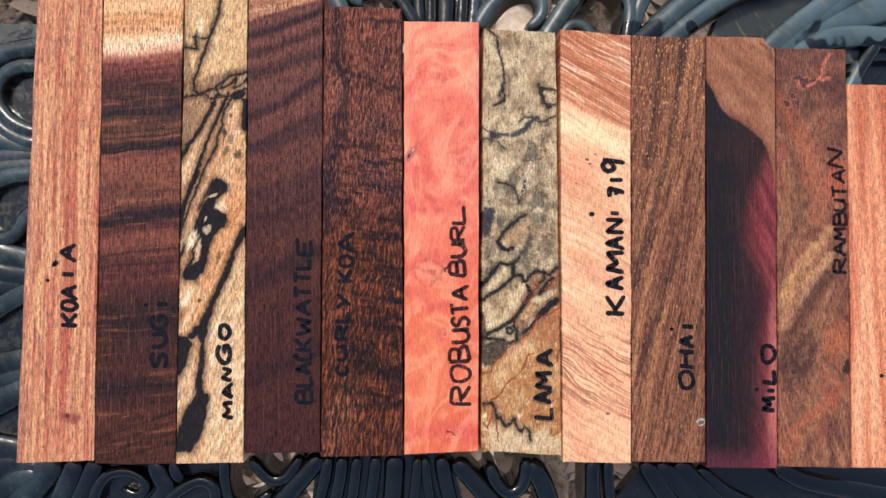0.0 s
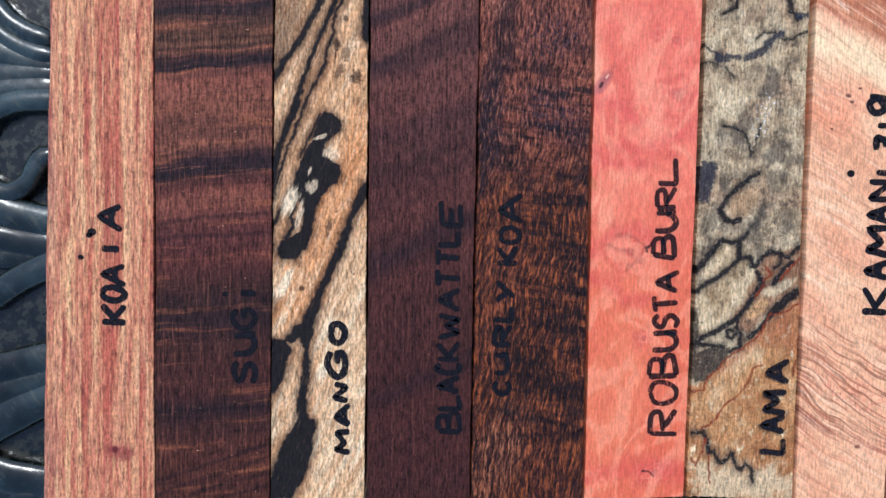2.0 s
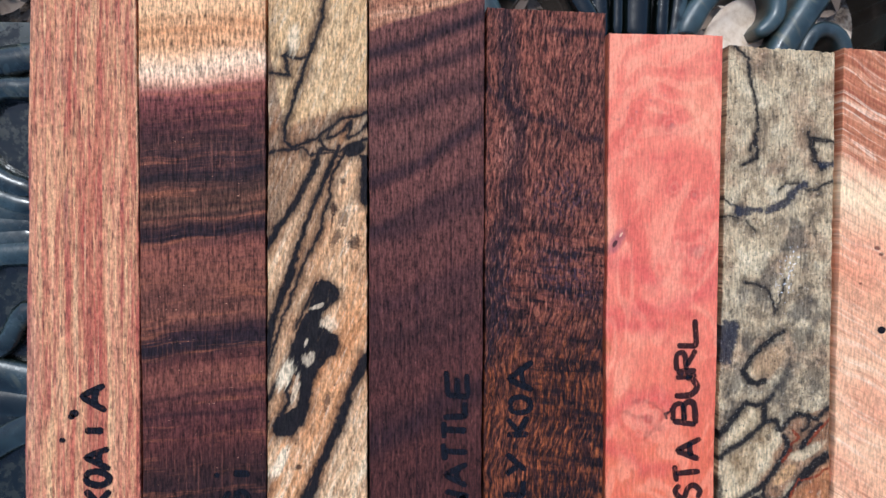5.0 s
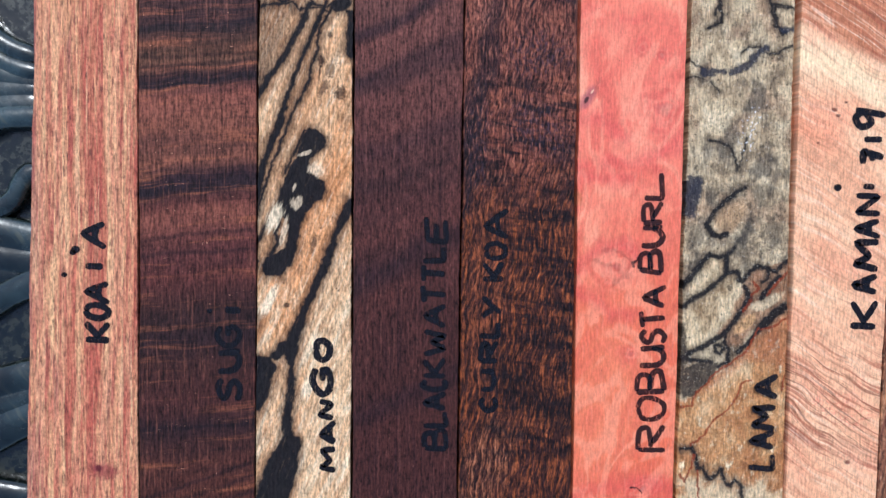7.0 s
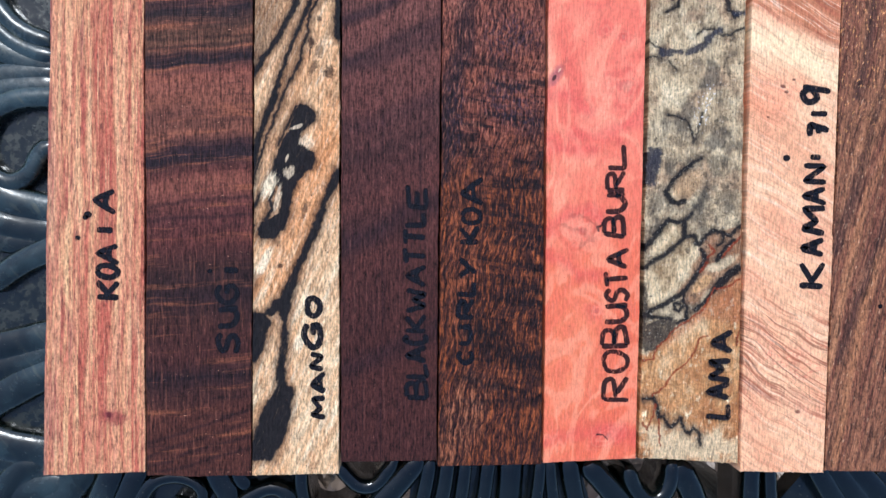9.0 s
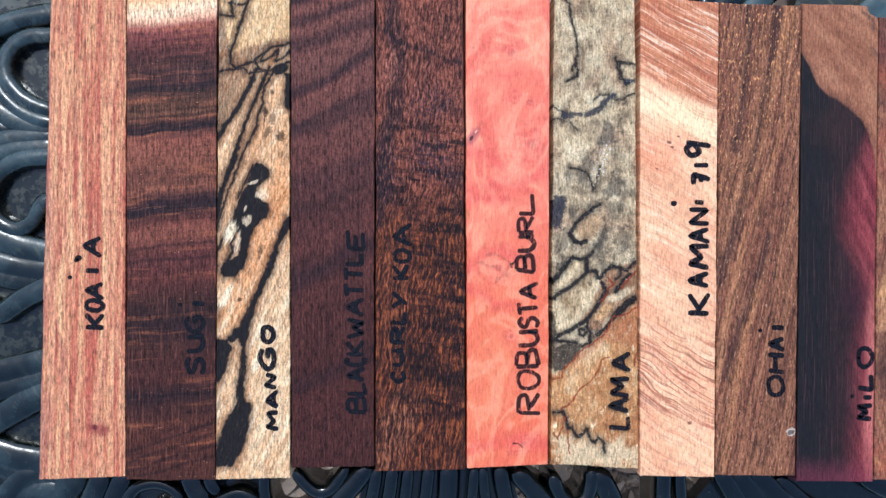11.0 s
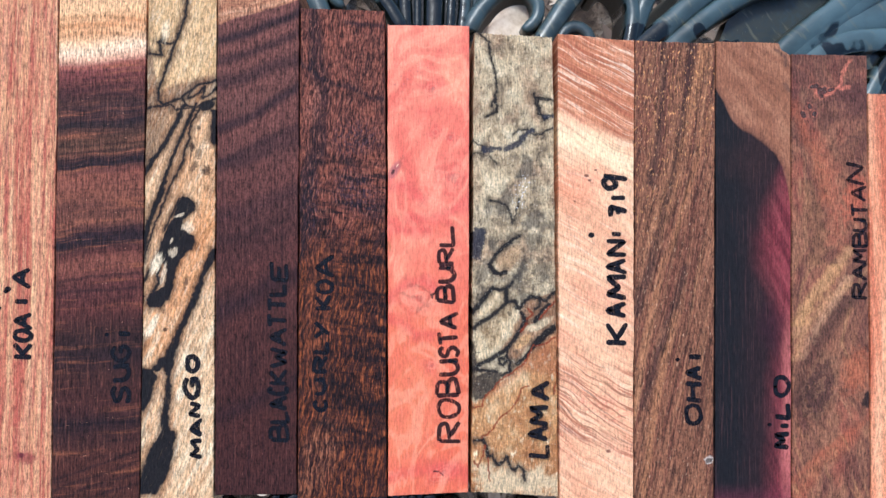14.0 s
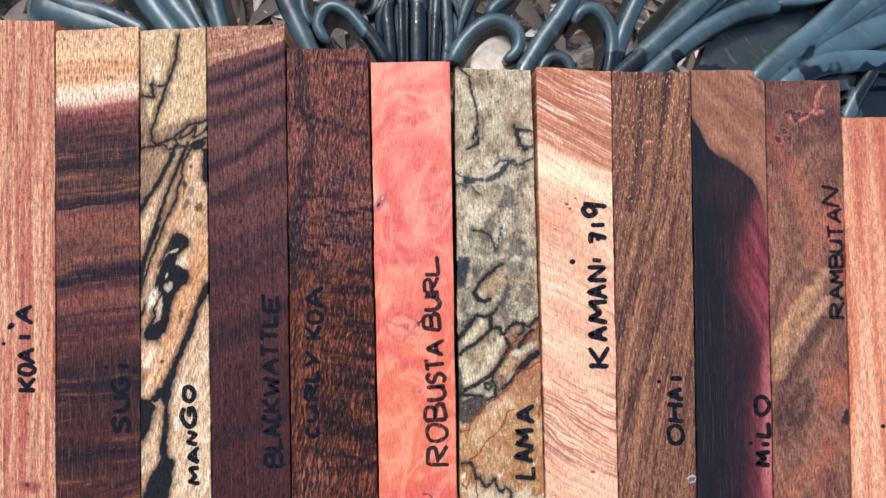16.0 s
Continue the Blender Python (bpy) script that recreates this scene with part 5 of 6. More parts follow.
ridge("leaf_rib", [(134.1, 76.9), (143.5, 84), (152.8, 87.5), (167.6, 90.9)], 6.0, 698.2)
ridge("leaf_tip", [(136.6, 47), (139.6, 53.2), (142.9, 58.6), (146.7, 64), (148.3, 67.6)], 6.2, 699.2, ends=(0.9, 0.7))
plate([(146.4, 65.8), (175.7, 65.3), (174.6, 39.9), (138.2, 40.6)], 691.5)
# leaf and stems beyond the dark wood
plate([(-119.7, 77.2), (-119.6, 94.9), (-107.4, 94.7), (-93.6, 85.7), (-85, 78.5)], 694.5)
ridge("leaf_rib", [(-116.2, 89.6), (-107.5, 86.9), (-98.9, 83.6), (-91.1, 81.7), (-83.3, 79.9)], 6.0, 699.2, ends=(1.3, 0.7))
ridge("leaf_rib", [(-116.1, 94.9), (-104, 89.4), (-95.4, 87.1), (-86.7, 83.1), (-81.2, 79.8)], 3.2, 699.3)
ridge("stem", [(-85.1, 98), (-81.1, 90.8), (-77.1, 85.1), (-71.5, 77.4)], 6.2, 699.6)
ridge("stem", [(-79.2, 97.9), (-74.4, 90.7), (-69.6, 84.6), (-64.1, 77.2)], 5.4, 699.6)
ridge("stem", [(-72.6, 97.8), (-68.3, 89.8), (-65.4, 83.5), (-62, 77.2)], 3.6, 699.0)
ridge("stem", [(-63.5, 97.7), (-60.8, 89.6), (-59.1, 83.4), (-57.8, 77.1)], 5.0, 699.3)
ridge("stem", [(-41, 99.2), (-38.3, 90.2), (-35.1, 83), (-31.7, 75), (-29.9, 70.5)], 5.2, 699.5)
ridge("stem", [(-33.9, 99.1), (-33.2, 90.1), (-32.1, 84.8), (-29.6, 82.2)], 2.8, 698.6)

# scrolls at the near end of the long reddish piece
plate([(-190, -90), (-112, -90), (-112, 70), (-190, 70)], 695.3)
ridge("scroll", [(-123.7, 56.7), (-128.7, 55.6), (-133.5, 55.5), (-137.9, 53.2), (-140.7, 48.9), (-140.7, 44.1), (-137.5, 39.1), (-132.8, 35.8), (-126.8, 33.9)], 3.6, 699.6)
ridge("scroll", [(-143.2, 47), (-143.5, 43.1), (-141.3, 38.3), (-136.9, 34.1), (-131.5, 31.6), (-126, 30.4)], 3.6, 699.3, ends=(0.6, 1.1))
ridge("scroll", [(-152, 52.6), (-144.2, 57.6), (-137.9, 60), (-130, 61.7), (-123.7, 62.5)], 5.0, 699.4)
ridge("leaf_rib", [(-145.1, 38.2), (-143.5, 34.7), (-139.4, 31.8), (-133.1, 29.6), (-126, 28.4)], 3.0, 698.6)
ridge("leaf_rib", [(-153.6, 32.5), (-147.3, 31.4), (-141.9, 29.2), (-137.8, 28.6)], 3.8, 698.8, ends=(1.2, 0.3))
ridge("leaf_rib", [(-153.5, 22), (-145.7, 24.3), (-139.4, 26), (-131.5, 26.7), (-126, 26.8)], 3.2, 698.6)
ridge("scroll", [(-123.6, 21), (-129.9, 20.9), (-136.3, 20.2), (-141.6, 17.3), (-145.1, 12.1), (-145.4, 6.6), (-142.5, 2.1), (-137.8, 0.1), (-133.4, 2.4), (-131.5, 6.3), (-129.6, 8.6), (-126.7, 9)], 4.4, 699.6, ends=(1.0, 0.8))
ridge("leaf_rib", [(-153.5, 15.6), (-148.8, 18.8), (-144.1, 21.1), (-137.8, 23.1), (-126, 23.9)], 3.2, 698.8)
ridge("leaf_rib", [(-153.5, 2.3), (-145.7, -0.9), (-137.8, -4.4), (-129.9, -6.3), (-125.1, -6.6)], 3.8, 699.2)
ridge("leaf_rib", [(-153.5, -6.2), (-145.7, -8.3), (-137.8, -10.5), (-129.9, -11.5), (-125.1, -11.5)], 3.4, 699.0)
ridge("leaf_rib", [(-153.5, -12.2), (-145.6, -12.8), (-137.8, -14.4), (-129.9, -14.7), (-125.1, -14.4)], 3.2, 698.4)
ridge("stem", [(-144.1, -26), (-141.2, -23.5), (-136.8, -20.2), (-131.5, -17.3), (-125.1, -15)], 4.6, 699.6, ends=(0.8, 1.0))
ridge("stem", [(-153.5, -18.3), (-147.2, -19.9), (-143.4, -22.5), (-141.8, -26.4)], 4.0, 699.0, ends=(1.0, 0.7))
ridge("leaf_rib", [(-153.4, -40.9), (-145.6, -40.9), (-137.7, -39.3), (-131.4, -37.7), (-125.1, -36.5)], 3.8, 699.2)
ridge("leaf_rib", [(-153.4, -48.9), (-145.6, -46.6), (-137.7, -44.5), (-131.4, -42.6), (-125.1, -41)], 3.4, 698.8)
ridge("leaf_rib", [(-153.4, -58.9), (-147.1, -56.2), (-140.9, -52.6), (-134.6, -49.1), (-125.1, -44.9)], 4.2, 699.4)
ridge("leaf_rib", [(-153.4, -61.2), (-147.1, -62.2), (-140.8, -64.5), (-133, -66.2), (-125, -67)], 4.4, 699.2)
ridge("leaf_rib", [(-153.4, -66.7), (-145.6, -66.8), (-139.3, -69.2), (-132.9, -71.4), (-125, -72.2)], 3.2, 698.6)
ridge("leaf_rib", [(-142.4, -81.3), (-141.1, -76.5), (-138.6, -72.7), (-134.5, -70.1), (-131.4, -68.9)], 3.2, 699.2)
ridge("leaf_rib", [(-139.2, -83), (-136.1, -77.9), (-132, -75.3), (-125, -74.5)], 4.0, 699.0)
# ribs along the near ends of the wood
plate([(-152.9, -64.9), (-71.8, -66), (-68.8, -81.7), (-72, -97.4), (-153.4, -95.6)], 694.8)
ridge("leaf_rib", [(-138.5, -92.8), (-132.5, -83.7), (-124.9, -74.5), (-120.4, -69.2)], 5.0, 699.0)
ridge("leaf_rib", [(-123.6, -93.1), (-119.8, -83.9), (-116.2, -75.4), (-113.6, -69.3)], 4.2, 699.4)
ridge("leaf_rib", [(-118.2, -93.3), (-113.8, -84), (-110.2, -75.5), (-107.5, -69.4)], 3.8, 699.4)
ridge("scroll", [(-109.8, -93.4), (-108.8, -84.1), (-107.5, -78.2), (-104.2, -74.2), (-99, -73.1), (-94.2, -75), (-92.5, -78.5), (-95.6, -80.5), (-99.7, -78.4)], 4.0, 699.5, ends=(1.1, 0.7))
ridge("leaf_rib", [(-90.2, -69.6), (-88.4, -74.3), (-86.3, -78.3), (-88.5, -82.3), (-91.8, -84.4)], 3.8, 699.2)
ridge("scroll", [(-90.3, -90.7), (-85.4, -82.7), (-81.1, -78.7), (-75.7, -76.3), (-71.6, -78.2), (-71, -83.3), (-73.5, -92.7)], 4.2, 699.4)
ridge("stem", [(-84.1, -69.7), (-83.4, -73.6), (-81.1, -76.8)], 3.4, 699.0)
ridge("scroll", [(-59.5, -69.3), (-56.7, -73.4), (-53.3, -76.3), (-49.4, -76.1), (-46.3, -72.6), (-44, -68.7)], 3.8, 699.4)
ridge("scroll", [(-68, -69.2), (-68, -77), (-65.7, -83.4), (-59.6, -84.7), (-53.3, -80.4)], 3.6, 699.0)
ridge("stem", [(-59.6, -92.9), (-50.2, -83.3), (-43.2, -75.5), (-37.7, -68.8)], 5.2, 699.5)
ridge("stem", [(-40.9, -94.9), (-38.7, -85.4), (-36.5, -76.8), (-35.2, -68.9)], 3.2, 699.3)
ridge("stem", [(-35.4, -95), (-33.6, -85.5), (-31.7, -76.8), (-30.7, -68.9)], 3.4, 699.5)
ridge("stem", [(-29.5, -95.2), (-28.3, -85.6), (-27, -76.9), (-26.1, -69)], 3.0, 699.2)
plate([(-39.3, -68.8), (3.5, -69.4), (11.7, -99.3), (-42.4, -98.1)], 694.0)
ridge("fan_rib", [(-23.2, -95.3), (-22.3, -85.8), (-21, -77), (-20.1, -69.1)], 3.2, 698.6)
ridge("fan_rib", [(-15.3, -95.5), (-15, -85.9), (-14.4, -77.1), (-14.1, -69.2)], 5.4, 698.2)
ridge("fan_rib", [(-9.2, -95.6), (-8.6, -86), (-7.4, -77.2), (-6.8, -69.3)], 2.6, 699.5)
ridge("fan_rib", [(-1.2, -95.8), (-2.5, -86.1), (-3.9, -77.3), (-4.5, -69.3)], 2.6, 699.4)
ridge("fan_rib", [(5.5, -95.9), (3.9, -86.2), (1.9, -77.4), (0.6, -69.4)], 4.2, 698.8)
ridge("stem", [(24.6, -96.3), (18.4, -86.5), (11.6, -78.4), (5.1, -71)], 5.2, 699.2)
ridge("scroll", [(16.3, -72), (18, -77.7), (22.1, -81.7), (26.1, -80.2), (28, -75.7), (28, -70.6)], 4.4, 699.4)
ridge("stem", [(39.3, -96.7), (36, -86.9), (33.6, -79.5), (29.3, -71.4)], 5.6, 699.4)
ridge("stem", [(50, -96.9), (49.7, -87.1), (49.6, -78.2), (49.9, -70.9)], 4.0, 699.3)
ridge("stem", [(56.1, -97), (55.4, -87.2), (54.7, -78.3), (54.5, -70.9)], 2.8, 699.3)
plate([(57.3, -85.6), (67.1, -74.4), (126.1, -75.3), (126.7, -101.9), (57.5, -100.3)], 694.8)
ridge("leaf_rib", [(84.2, -100.9), (77.3, -89.3), (70.8, -79.3), (66.2, -71.9)], 3.8, 699.2)
ridge("leaf_rib", [(92.6, -99.5), (84, -87.8), (76.3, -78.6), (71.4, -72)], 3.8, 699.2)
ridge("leaf_rib", [(102.7, -96.4), (92.4, -87.9), (83.9, -79.6), (77.1, -72.1)], 4.2, 699.4)
ridge("leaf_rib", [(116.3, -95), (102.5, -87.8), (92.3, -82.2), (83.8, -74.6)], 3.6, 698.8)
ridge("leaf_rib", [(109.8, -74.1), (119.1, -79), (130.4, -81.7), (149.3, -85.3), (164.5, -89.2)], 4.2, 699.2)
ridge("leaf_rib", [(115.5, -72.3), (126.8, -76.5), (140, -78.9), (164.7, -81.9)], 7.0, 698.2)
plate([(111.7, -73.7), (165, -74.5), (164.2, -100.3), (118.7, -99.4)], 693.0)

# rim, spokes and legs
RIM = 420.0
ridge("rim", [(RIM * math.cos(radians(a)), RIM * math.sin(radians(a))) for a in range(0, 361, 15)], 26, 699.0, 688.0)
for a in (35, 65, 90, 115, 145, 180, 215, 245, 270, 295, 325, 0):
    c, s = math.cos(radians(a)), math.sin(radians(a))
    near = min(150 / max(abs(c), 1e-6), 98 / max(abs(s), 1e-6))
    ridge("spoke", [(near * c, near * s), (0.5 * (near + RIM) * c, 0.5 * (near + RIM) * s), (RIM * c, RIM * s)], 9, 698.5)
for a in (45, 135, 225, 315):
    bm = bmesh.new()
    c, s = math.cos(radians(a)), math.sin(radians(a))
    rings = []
    for z, r, w in ((0.0, 0.43, 0.022), (0.02, 0.42, 0.016), (0.2, 0.37, 0.013), (0.45, 0.36, 0.013), (0.62, 0.39, 0.016), (0.689, 0.415, 0.018)):
        rings.append([bm.verts.new((r * c + w * math.cos(k * math.pi / 4), r * s + w * math.sin(k * math.pi / 4), z)) for k in range(8)])
    for r0, r1 in zip(rings, rings[1:]):
        for k in range(8):
            bm.faces.new((r0[k], r0[(k + 1) % 8], r1[(k + 1) % 8], r1[k]))
    bm.faces.new(rings[0][::-1])
    bm.faces.new(rings[-1])
    part("leg", bm, IRON, table)


def dropped_leaf(middle, length, width, turn):
    """A curled dry leaf that lies in an opening of the casting, its rim under the scrolls."""
    bm = bmesh.new()
    rows = []
    for j in range(17):
        t = j / 16
        half = width / 2 * math.sin(math.pi * min(0.98, 0.03 + t * 0.95)) ** 0.7
        rows.append([bm.verts.new(((t - 0.5) * length / 1000, half * s / 1000, (1.4 * s * s + 0.5 * math.sin(t * 5)) / 1000)) for s in (-1, -0.66, -0.33, 0, 0.33, 0.66, 1)])
    for r0, r1 in zip(rows, rows[1:]):
        for k in range(6):
            bm.faces.new((r0[k], r0[k + 1], r1[k + 1], r1[k]))
    low = bmesh.ops.extrude_face_region(bm, geom=bm.faces[:])
    bmesh.ops.translate(bm, verts=[v for v in low["geom"] if isinstance(v, bmesh.types.BMVert)], vec=(0, 0, -0.0003))
    ob = tagged(new("dry_leaf", mesh_of("dry_leaf", bm, pale_leaf())), "pale cream dry leaf caught in the iron openwork", "leaf")
    ob.matrix_basis = pose(middle[0] / 1000, middle[1] / 1000, 0.6925, 4, 6, turn)


dropped_leaf((28.5, 72.7), 20, 12, 20)

# ---- pieces of wood ----


# pen strokes of hand lettering in a unit box: x along the line of writing, y from foot to head; "~" strokes are rounded
PEN = {
    "A": ("0,0 .48,1 1,0", "~.18,.36 .5,.42 .86,.38"), "B": ("0,0 .04,1", "~.04,1 .75,.95 .8,.62 .1,.52", "~.1,.52 .88,.46 .95,.12 0,0"),
    "C": ("~.95,.85 .5,1 .05,.6 .2,.1 .6,0 1,.15",), "E": ("1,1 .04,.96 .02,0 1,.04", ".04,.5 .8,.53"),
    "G": ("~.95,.85 .5,1 .08,.65 .12,.22 .5,0 .92,.2 .94,.48", ".96,.5 .5,.5"), "H": ("0,0 .05,1", "1,0 .95,1", ".03,.5 .97,.55"),
    "I": (".5,0 .5,1",), "K": ("0,0 .05,1", ".95,1 .1,.42", ".2,.5 1,0"), "L": (".04,1 0,0 1,.05",), "M": ("0,0 .1,1 .5,.35 .9,1 1,0",),
    "N": ("0,0 .08,1 .9,.02 1,1",), "O": ("~.55,1 .15,.85 .02,.45 .25,.05 .65,.02 .97,.4 .9,.85 .5,1",), "R": ("0,0 .05,1", "~.05,1 .8,.95 .86,.62 .1,.46", ".3,.48 1,0"),
    "S": ("~.95,.85 .6,1 .14,.86 .2,.6 .7,.45 .95,.22 .6,0 .03,.1",), "T": ("0,.95 1,1", ".5,.98 .48,0"), "U": ("~.03,1 .05,.3 .4,0 .8,.12 .95,.5", ".95,1 1,0"),
    "W": ("0,1 .22,0 .5,.65 .76,0 1,1",), "Y": ("0,1 .45,.45", "1,1 .3,0"), "7": ("0,1 .95,.98 .4,0", ".2,.5 .9,.5"), "1": (".5,1 .5,0",), "9": ("~.9,.72 .55,1 .1,.8 .3,.5 .9,.68", ".95,1 .7,0"),
}


def pen_line(bm, pts, width, z):
    """A flat felt-pen stroke of uneven width with round ends along the points (mm)."""
    n = len(pts)
    left, right = [], []
    for k, q in enumerate(pts):
        d = (pts[min(k + 1, n - 1)] - pts[max(k - 1, 0)]).normalized()
        end = min(k, n - 1 - k) * (pts[1] - pts[0]).length
        half = width / 2 * math.sqrt(min(1.0, 0.35 + end / (width * 0.5))) * (1 + 0.16 * noise.noise((q.x * 0.8, q.y * 0.8, 3.0)))
        side = Vector((-d.y, d.x)) * half
        for row, sign in ((left, 1), (right, -1)):
            rough = 1 + 0.14 * noise.noise((q.x * 3.1 + sign * 7, q.y * 3.1, 9.0))
            row.append(bm.verts.new(((q.x + side.x * sign * rough) / 1000, (q.y + side.y * sign * rough) / 1000, z)))
    for k in range(n - 1):
        bm.faces.new((left[k], right[k], right[k + 1], left[k + 1]))


def lettering(parent, letters, dots=(), pen=1.3, ink=INK):
    """Hand lettering that reads along the piece. letters: character, its head and foot across, its start and end along, in mm."""
    bm = bmesh.new()
    rnd = random.Random(parent["label"])
    z = TOP - TABLE + 0.00004
    for ch, head, foot, start, end in letters:
        tall, wide = foot - head, end - start
        in_u, in_v = min(pen * 0.32, tall * 0.3), min(pen * 0.28, wide * 0.45)
        lean = rnd.uniform(-0.12, 0.12)
        for line in PEN[ch]:
            raw = [tuple(float(c) for c in p.split(",")) for p in line.strip("~").split()]
            raw = [(x + rnd.uniform(-0.04, 0.04) + lean * (y - 0.5), y + rnd.uniform(-0.04, 0.04)) for x, y in raw]
            pts = [(foot - in_u - (tall - 2 * in_u) * y, start + in_v + (wide - 2 * in_v) * x) for x, y in raw]
            if line[0] == "~":
                pts = spline(pts, 0.3)
            else:
                corner = [Vector(p) for p in pts]
                pts = [a.lerp(b, k / 8) for a, b in zip(corner, corner[1:]) for k in range(8)] + [corner[-1]]
                pts = [pts[0]] + [(pts[k - 1] + pts[k] * 2 + pts[k + 1]) / 4 for k in range(1, len(pts) - 1)] + [pts[-1]]
            pen_line(bm, pts, pen * rnd.uniform(0.9, 1.1), z)
            z += 0.000006
    for (u, v), r in dots:
        bm.faces.new([bm.verts.new(((u + r * math.cos(a) * 1.15) / 1000, (v + r * math.sin(a)) / 1000, z)) for a in [k * 0.5236 for k in range(12)]])
    for f in bm.faces:
        f.normal_update()
        if f.normal.z < 0:
            f.normal_flip()
    me = bpy.data.meshes.new("lettering")
    bm.to_mesh(me)
    bm.free()
    me.materials.append(ink)
    ob = new("lettering", me)
    ob.parent = parent
    ob["label"] = "hand-lettered name in black marker"
    return ob


def wood_piece(label, place, us, vs, material, letters=(), dots=(), chip=0.0, ragged=0.12, height=20.0, pen=1.3, ink=INK):
    """A sawn rectangular bar lying on the table. place: x, y of the near end's middle in mm and its turn; us, vs: its corners
    near-left, near-right, far-left, far-right in its own mm."""
    rnd = random.Random(label)
    top = tagged(new("wood_blank"), label, "wood blank", "row of wood blanks")
    top.matrix_basis = pose(place[0] / 1000, place[1] / 1000, TABLE, 0, 0, place[2])
    cor = [Vector((us[k], vs[k])) for k in (0, 1, 3, 2)]
    seed = rnd.uniform(0, 100)
    loop = []
    for k in range(4):
        a, b = cor[k], cor[(k + 1) % 4]
        n = 90 if k % 2 else 44
        side = Vector(((b - a).y, -(b - a).x)).normalized()
        rag = ragged * (1.0 if k == 1 or k == 3 else 1.2 if k == 0 else 1.0)
        for j in range(n):
            s = j / n
            p = a.lerp(b, s)
            w = noise.noise((p.x * 0.12 + seed, p.y * 0.05, 1.0)) * 0.28 + noise.noise((p.x * 1.9 + seed, p.y * 0.9, 4.0)) * rag
            w *= min(1.0, 6 * s, 6 * (1 - s)) if k % 2 else 1.0
            loop.append(p + side * w)
    if chip:
        far = cor[2]
        loop = [q + Vector((-1, -0.7)) * max(0.0, chip - (q - far).length * 0.8) for q in loop]
    mid = (cor[0] + cor[1] + cor[2] + cor[3]) / 4
    bm = bmesh.new()
    rings = []
    for inset, z in ((0.25, 0.0), (0.0, 0.3), (0.0, height - 0.22), (0.08, height - 0.06), (0.24, height)):
        rings.append([bm.verts.new(((q.x - inset * math.copysign(min(1, abs(q.x - mid.x)), q.x - mid.x)) / 1000, (q.y - inset * math.copysign(min(1, abs(q.y - mid.y)), q.y - mid.y)) / 1000, z / 1000)) for q in loop])
    n = len(loop)
    for r0, r1 in zip(rings, rings[1:]):
        for k in range(n):
            bm.faces.new((r0[k], r0[(k + 1) % n], r1[(k + 1) % n], r1[k]))
    bm.faces.new(rings[0][::-1])
    bm.faces.new(rings[-1])
    part("body", bm, material, top, smooth=False)
    if letters or dots:
        lettering(top, letters, dots, pen, ink)
    return top


wood_piece("long reddish tan koaia wood blank with straight streaky grain", (-109.8, -64.3, -1.00), (-10.8, 10.8, -9.2, 9.2), (-0.4, 0.4, 141.1, 140.9), wood_koaia(),
           [("K", -0.1, 5.4, 38.3, 42.5), ("O", -0.2, 5.3, 42.6, 46.1), ("A", -0.3, 5.2, 46, 50.3), ("I", -0, 4, 52.6, 53.9), ("A", -0.9, 4.4, 56.9, 62.1)], [((-3.7, 51.5), 0.5), ((-1.6, 56.5), 0.75), ((-2.1, 55.9), 0.55)])
wood_piece("dark purple-brown sugi wood blank with pale sapwood end", (-87.4, -65.2, -0.41), (-11.3, 11.3, -11.4, 11.4), (0.1, -0.1, 138.7, 139.8), wood_sugi(),
           [("S", 3.6, 8.8, 27, 32), ("U", 3.5, 8.7, 33, 37.6), ("G", 3.4, 8.6, 38, 42.8), ("I", 4.8, 8.9, 44.6, 46.4)], [((2.3, 45.3), 0.5)])
wood_piece("spalted mango wood blank with black fungus patches", (-66.4, -65.3, -0.37), (-9.5, 9.5, -9.0, 9.0), (-0.1, 0.1, 138.5, 139.5), wood_mango(),
           [("M", 3.3, 6.8, 12.5, 17.6), ("A", 3.2, 6.7, 18, 23.1), ("N", 2.7, 6.3, 23.5, 27.4), ("G", 1.4, 5.9, 28, 34.4), ("O", 2, 5.6, 35.1, 39.9)], ragged=0.2)
wood_piece("dark brown black wattle wood blank with diagonal bands", (-45.7, -62.6, -0.17), (-10.7, 10.7, -10.8, 10.8), (0.0, -0.0, 136.6, 137.3), wood_wattle(),
           [("B", 3.5, 8.7, 14, 18.4), ("L", 3.4, 8.6, 18.7, 22.1), ("A", 3.3, 8.5, 22.2, 26), ("C", 3.2, 8.5, 26.2, 28.8), ("K", 3.2, 8.4, 29, 33.1), ("W", 3.1, 8.3, 33.5, 39), ("A", 3, 8.2, 39.3, 44.2), ("T", 2.9, 8.1, 44.3, 48.2), ("T", 2.8, 8, 48.4, 52.3), ("L", 2.7, 7.9, 52.5, 56), ("E", 3.5, 8.3, 56.4, 61.8)], pen=1.15)
wood_piece("dark rippled curly koa wood blank with orange figure", (-22.9, -63.9, -0.09), (-11.8, 11.8, -11.3, 11.3), (-0.1, 0.1, 131.7, 131.0), wood_curly(),
           [("C", -7.7, -4, 22.9, 26.4), ("U", -7.8, -4.2, 27.5, 32.1), ("R", -7.9, -3.8, 33.2, 37.9), ("L", -8, -3.6, 38.4, 41.9), ("Y", -7.7, -3.2, 42.3, 46.9), ("K", -7.5, -2.7, 50.2, 54.2), ("O", -7.1, -2.2, 54.4, 58.1), ("A", -7.5, -2, 58.4, 65)], pen=1.15)
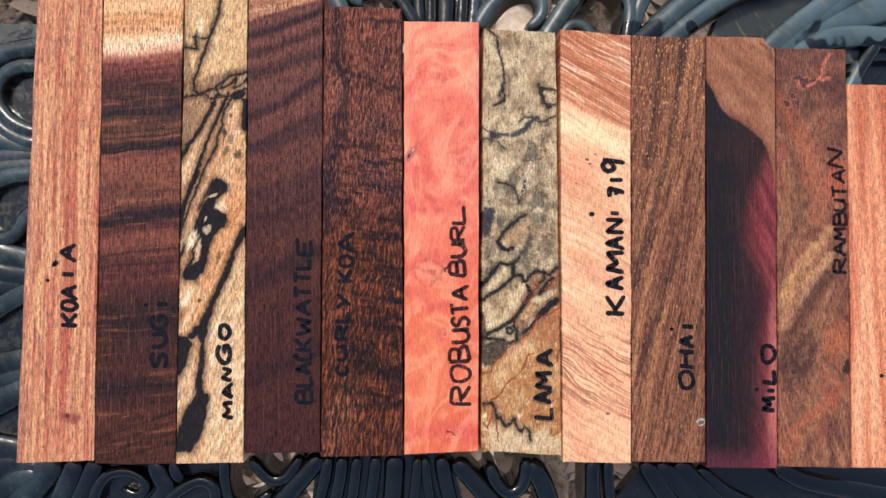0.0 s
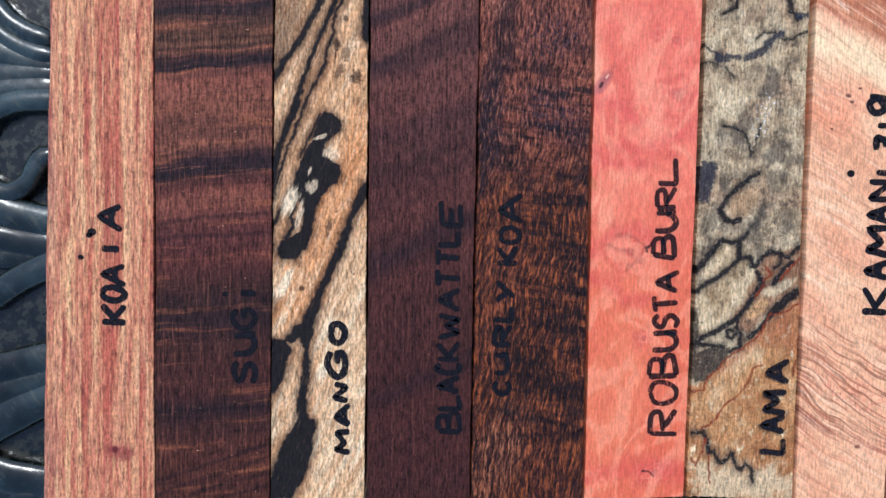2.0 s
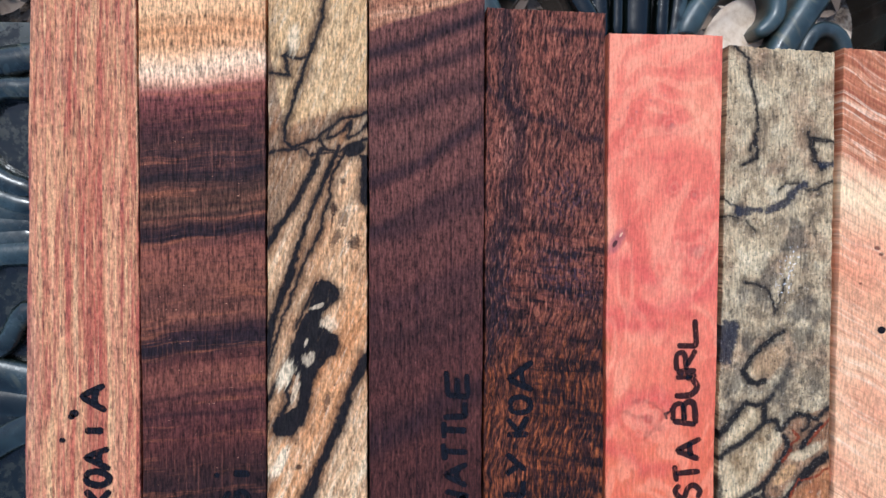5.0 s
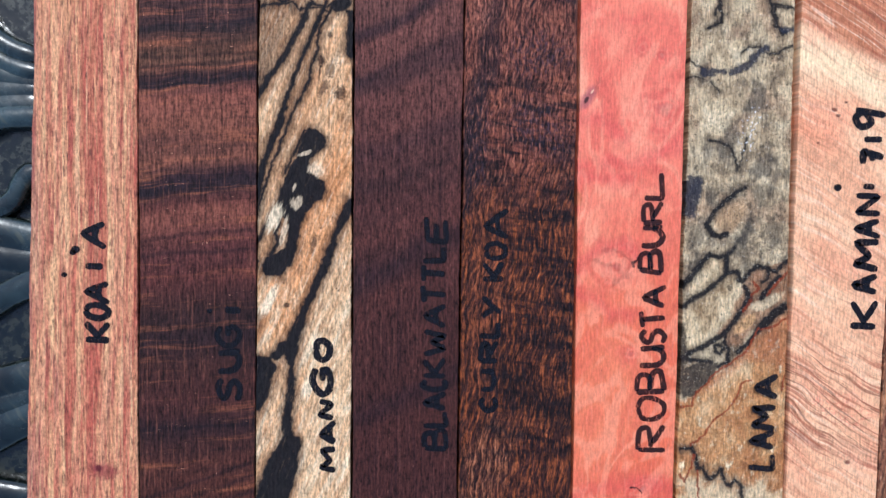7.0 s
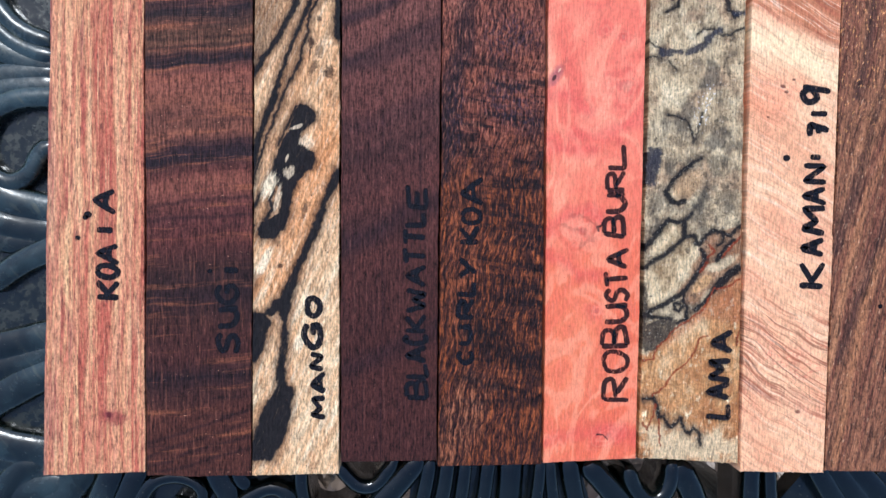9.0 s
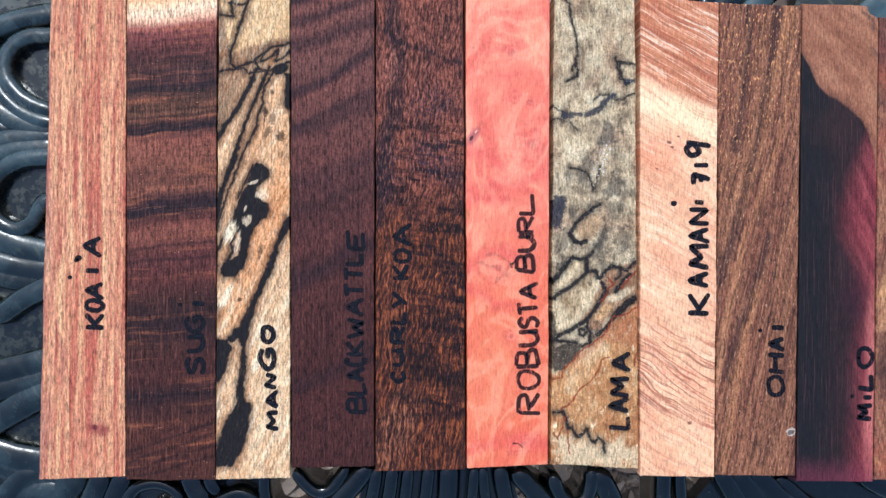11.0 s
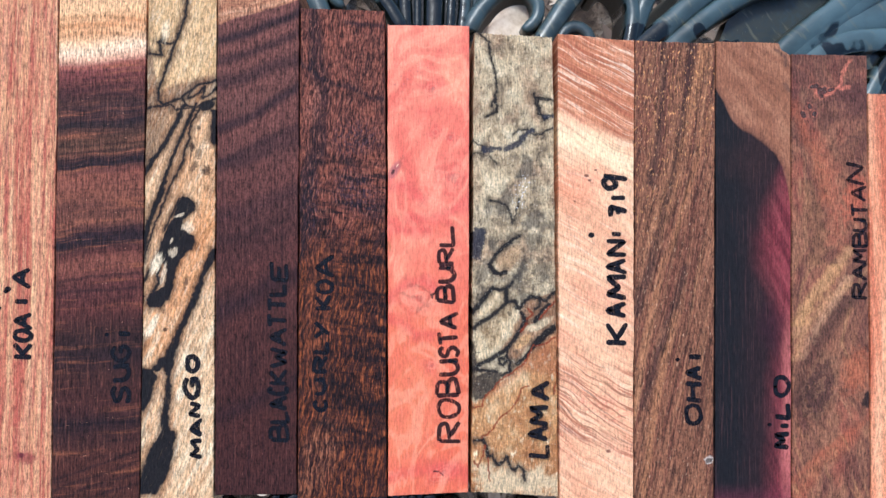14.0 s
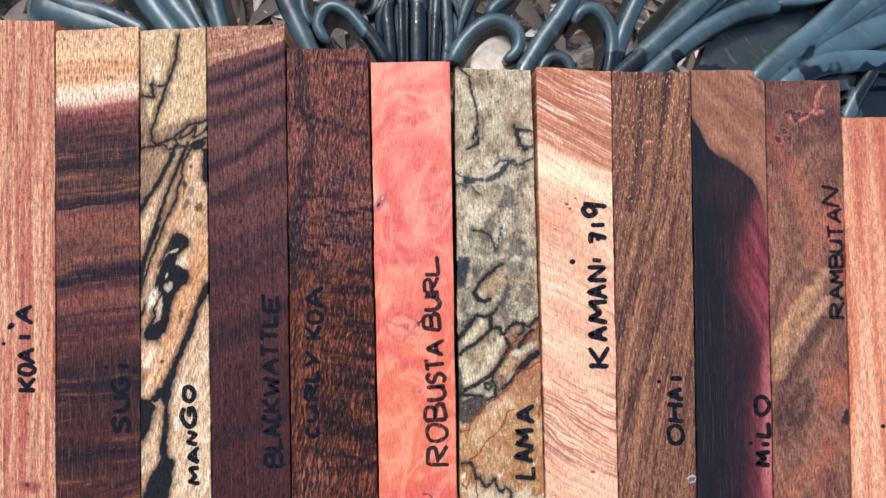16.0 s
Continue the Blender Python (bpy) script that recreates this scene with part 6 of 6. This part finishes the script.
wood_piece("salmon pink robusta burl wood blank with small eyes", (-0.0, -63.2, -0.24), (-10.7, 10.7, -11.1, 11.1), (-0.4, 0.4, 126.6, 126.5), wood_robusta(),
           [("R", 2.4, 8.9, 13.7, 19.6), ("O", 2.2, 8.7, 20, 25.5), ("B", 2, 8.5, 26.1, 31), ("U", 2.4, 8.3, 31.4, 36), ("S", 2.7, 8.2, 36.1, 39.7), ("T", 2.6, 8.4, 39.7, 43.6), ("A", 2.7, 8.2, 43.7, 48.6), ("B", 2, 7.2, 51.2, 56.1), ("U", 2.3, 7.3, 56.5, 61), ("R", 2.4, 7.1, 61.3, 65.9), ("L", 2.5, 7.1, 66.3, 72.1)], pen=1.15, ink=DRY_INK)
wood_piece("spalted grey and tan lama wood blank with black zone lines", (23.4, -63.8, -0.20), (-11.8, 11.8, -10.7, 10.7), (0.9, -0.9, 125.4, 124.5), wood_lama(),
           [("L", 3.2, 9.2, 10, 13.8), ("A", 3.1, 9.1, 14.3, 18.5), ("M", 3.7, 9.5, 18.8, 23.9), ("A", 4.2, 9.8, 25.1, 30.3)], ragged=0.3, height=19.3)
wood_piece("pale peach kamani wood blank with reddish diagonal grain", (45.5, -66.7, -0.47), (-10.0, 10.0, -10.6, 10.6), (0.3, -0.3, 128.0, 126.4), wood_kamani(),
           [("K", 2.4, 8.6, 43, 49.5), ("A", 2.4, 8.6, 50.3, 54.7), ("M", 2.4, 8.6, 55.3, 61.9), ("A", 2.4, 8.6, 62.2, 66.5), ("N", 2.5, 8.6, 66.9, 71.7), ("I", 3.7, 7.1, 72.4, 73.9), ("7", 3.4, 8.7, 77.7, 81.1), ("1", 3.4, 8.4, 82.3, 83.8), ("9", 1.6, 9, 84.8, 89.7)], [((-1.4, 72.8), 0.75)], ragged=0.2, pen=1.4)
wood_piece("medium brown ohai wood blank with slanted open grain", (66.7, -66.8, -0.85), (-10.9, 10.9, -11.2, 11.2), (0.1, -0.1, 126.3, 126.1), wood_ohai(),
           [("O", 2.8, 7.8, 21.2, 26.8), ("H", 2.8, 7.8, 27.5, 32.6), ("A", 2.8, 7.8, 33.3, 37.3), ("I", 3.4, 7.8, 39, 40.3)], [((0.8, 38.9), 0.55)])
wood_piece("black and wine red milo wood blank with chipped tan end", (88.5, -68.8, -0.92), (-10.6, 10.6, -10.5, 10.5), (0.1, -0.1, 128.4, 128.2), wood_milo(),
           [("M", 5.6, 10.3, 16.6, 21), ("I", 7.1, 10.3, 22.1, 23.3), ("L", 5.6, 10.3, 24.5, 29.4), ("O", 5.6, 10.3, 30.5, 36.3)], [((4.5, 23), 0.55)], chip=2.6)
wood_piece("mottled reddish brown rambutan wood blank with bark pockets", (110.4, -68.9, -0.75), (-10.9, 10.9, -10.7, 10.7), (0.3, -0.3, 125.1, 125.1), wood_rambutan(),
           [("R", 5.9, 10.5, 57.2, 62), ("A", 5.9, 10.5, 62.4, 67.1), ("M", 5.9, 10.6, 67.2, 71.1), ("B", 6, 10.6, 71.4, 75.8), ("U", 6, 10.6, 75.9, 79.6), ("T", 5.8, 10.7, 80.0, 84.0), ("A", 5.6, 10.4, 84.3, 88.8), ("N", 4.2, 10.0, 89.2, 95.0)], pen=1.0, ink=DRY_INK)
wood_piece("plain orange-brown wood blank at the row's end", (132.2, -69.4, -0.70), (-10.6, 10.6, -10.7, 10.7), (0.1, -0.1, 114.8, 114.6), wood_orange(), (), [((-1.3, 27.2), 0.6)])
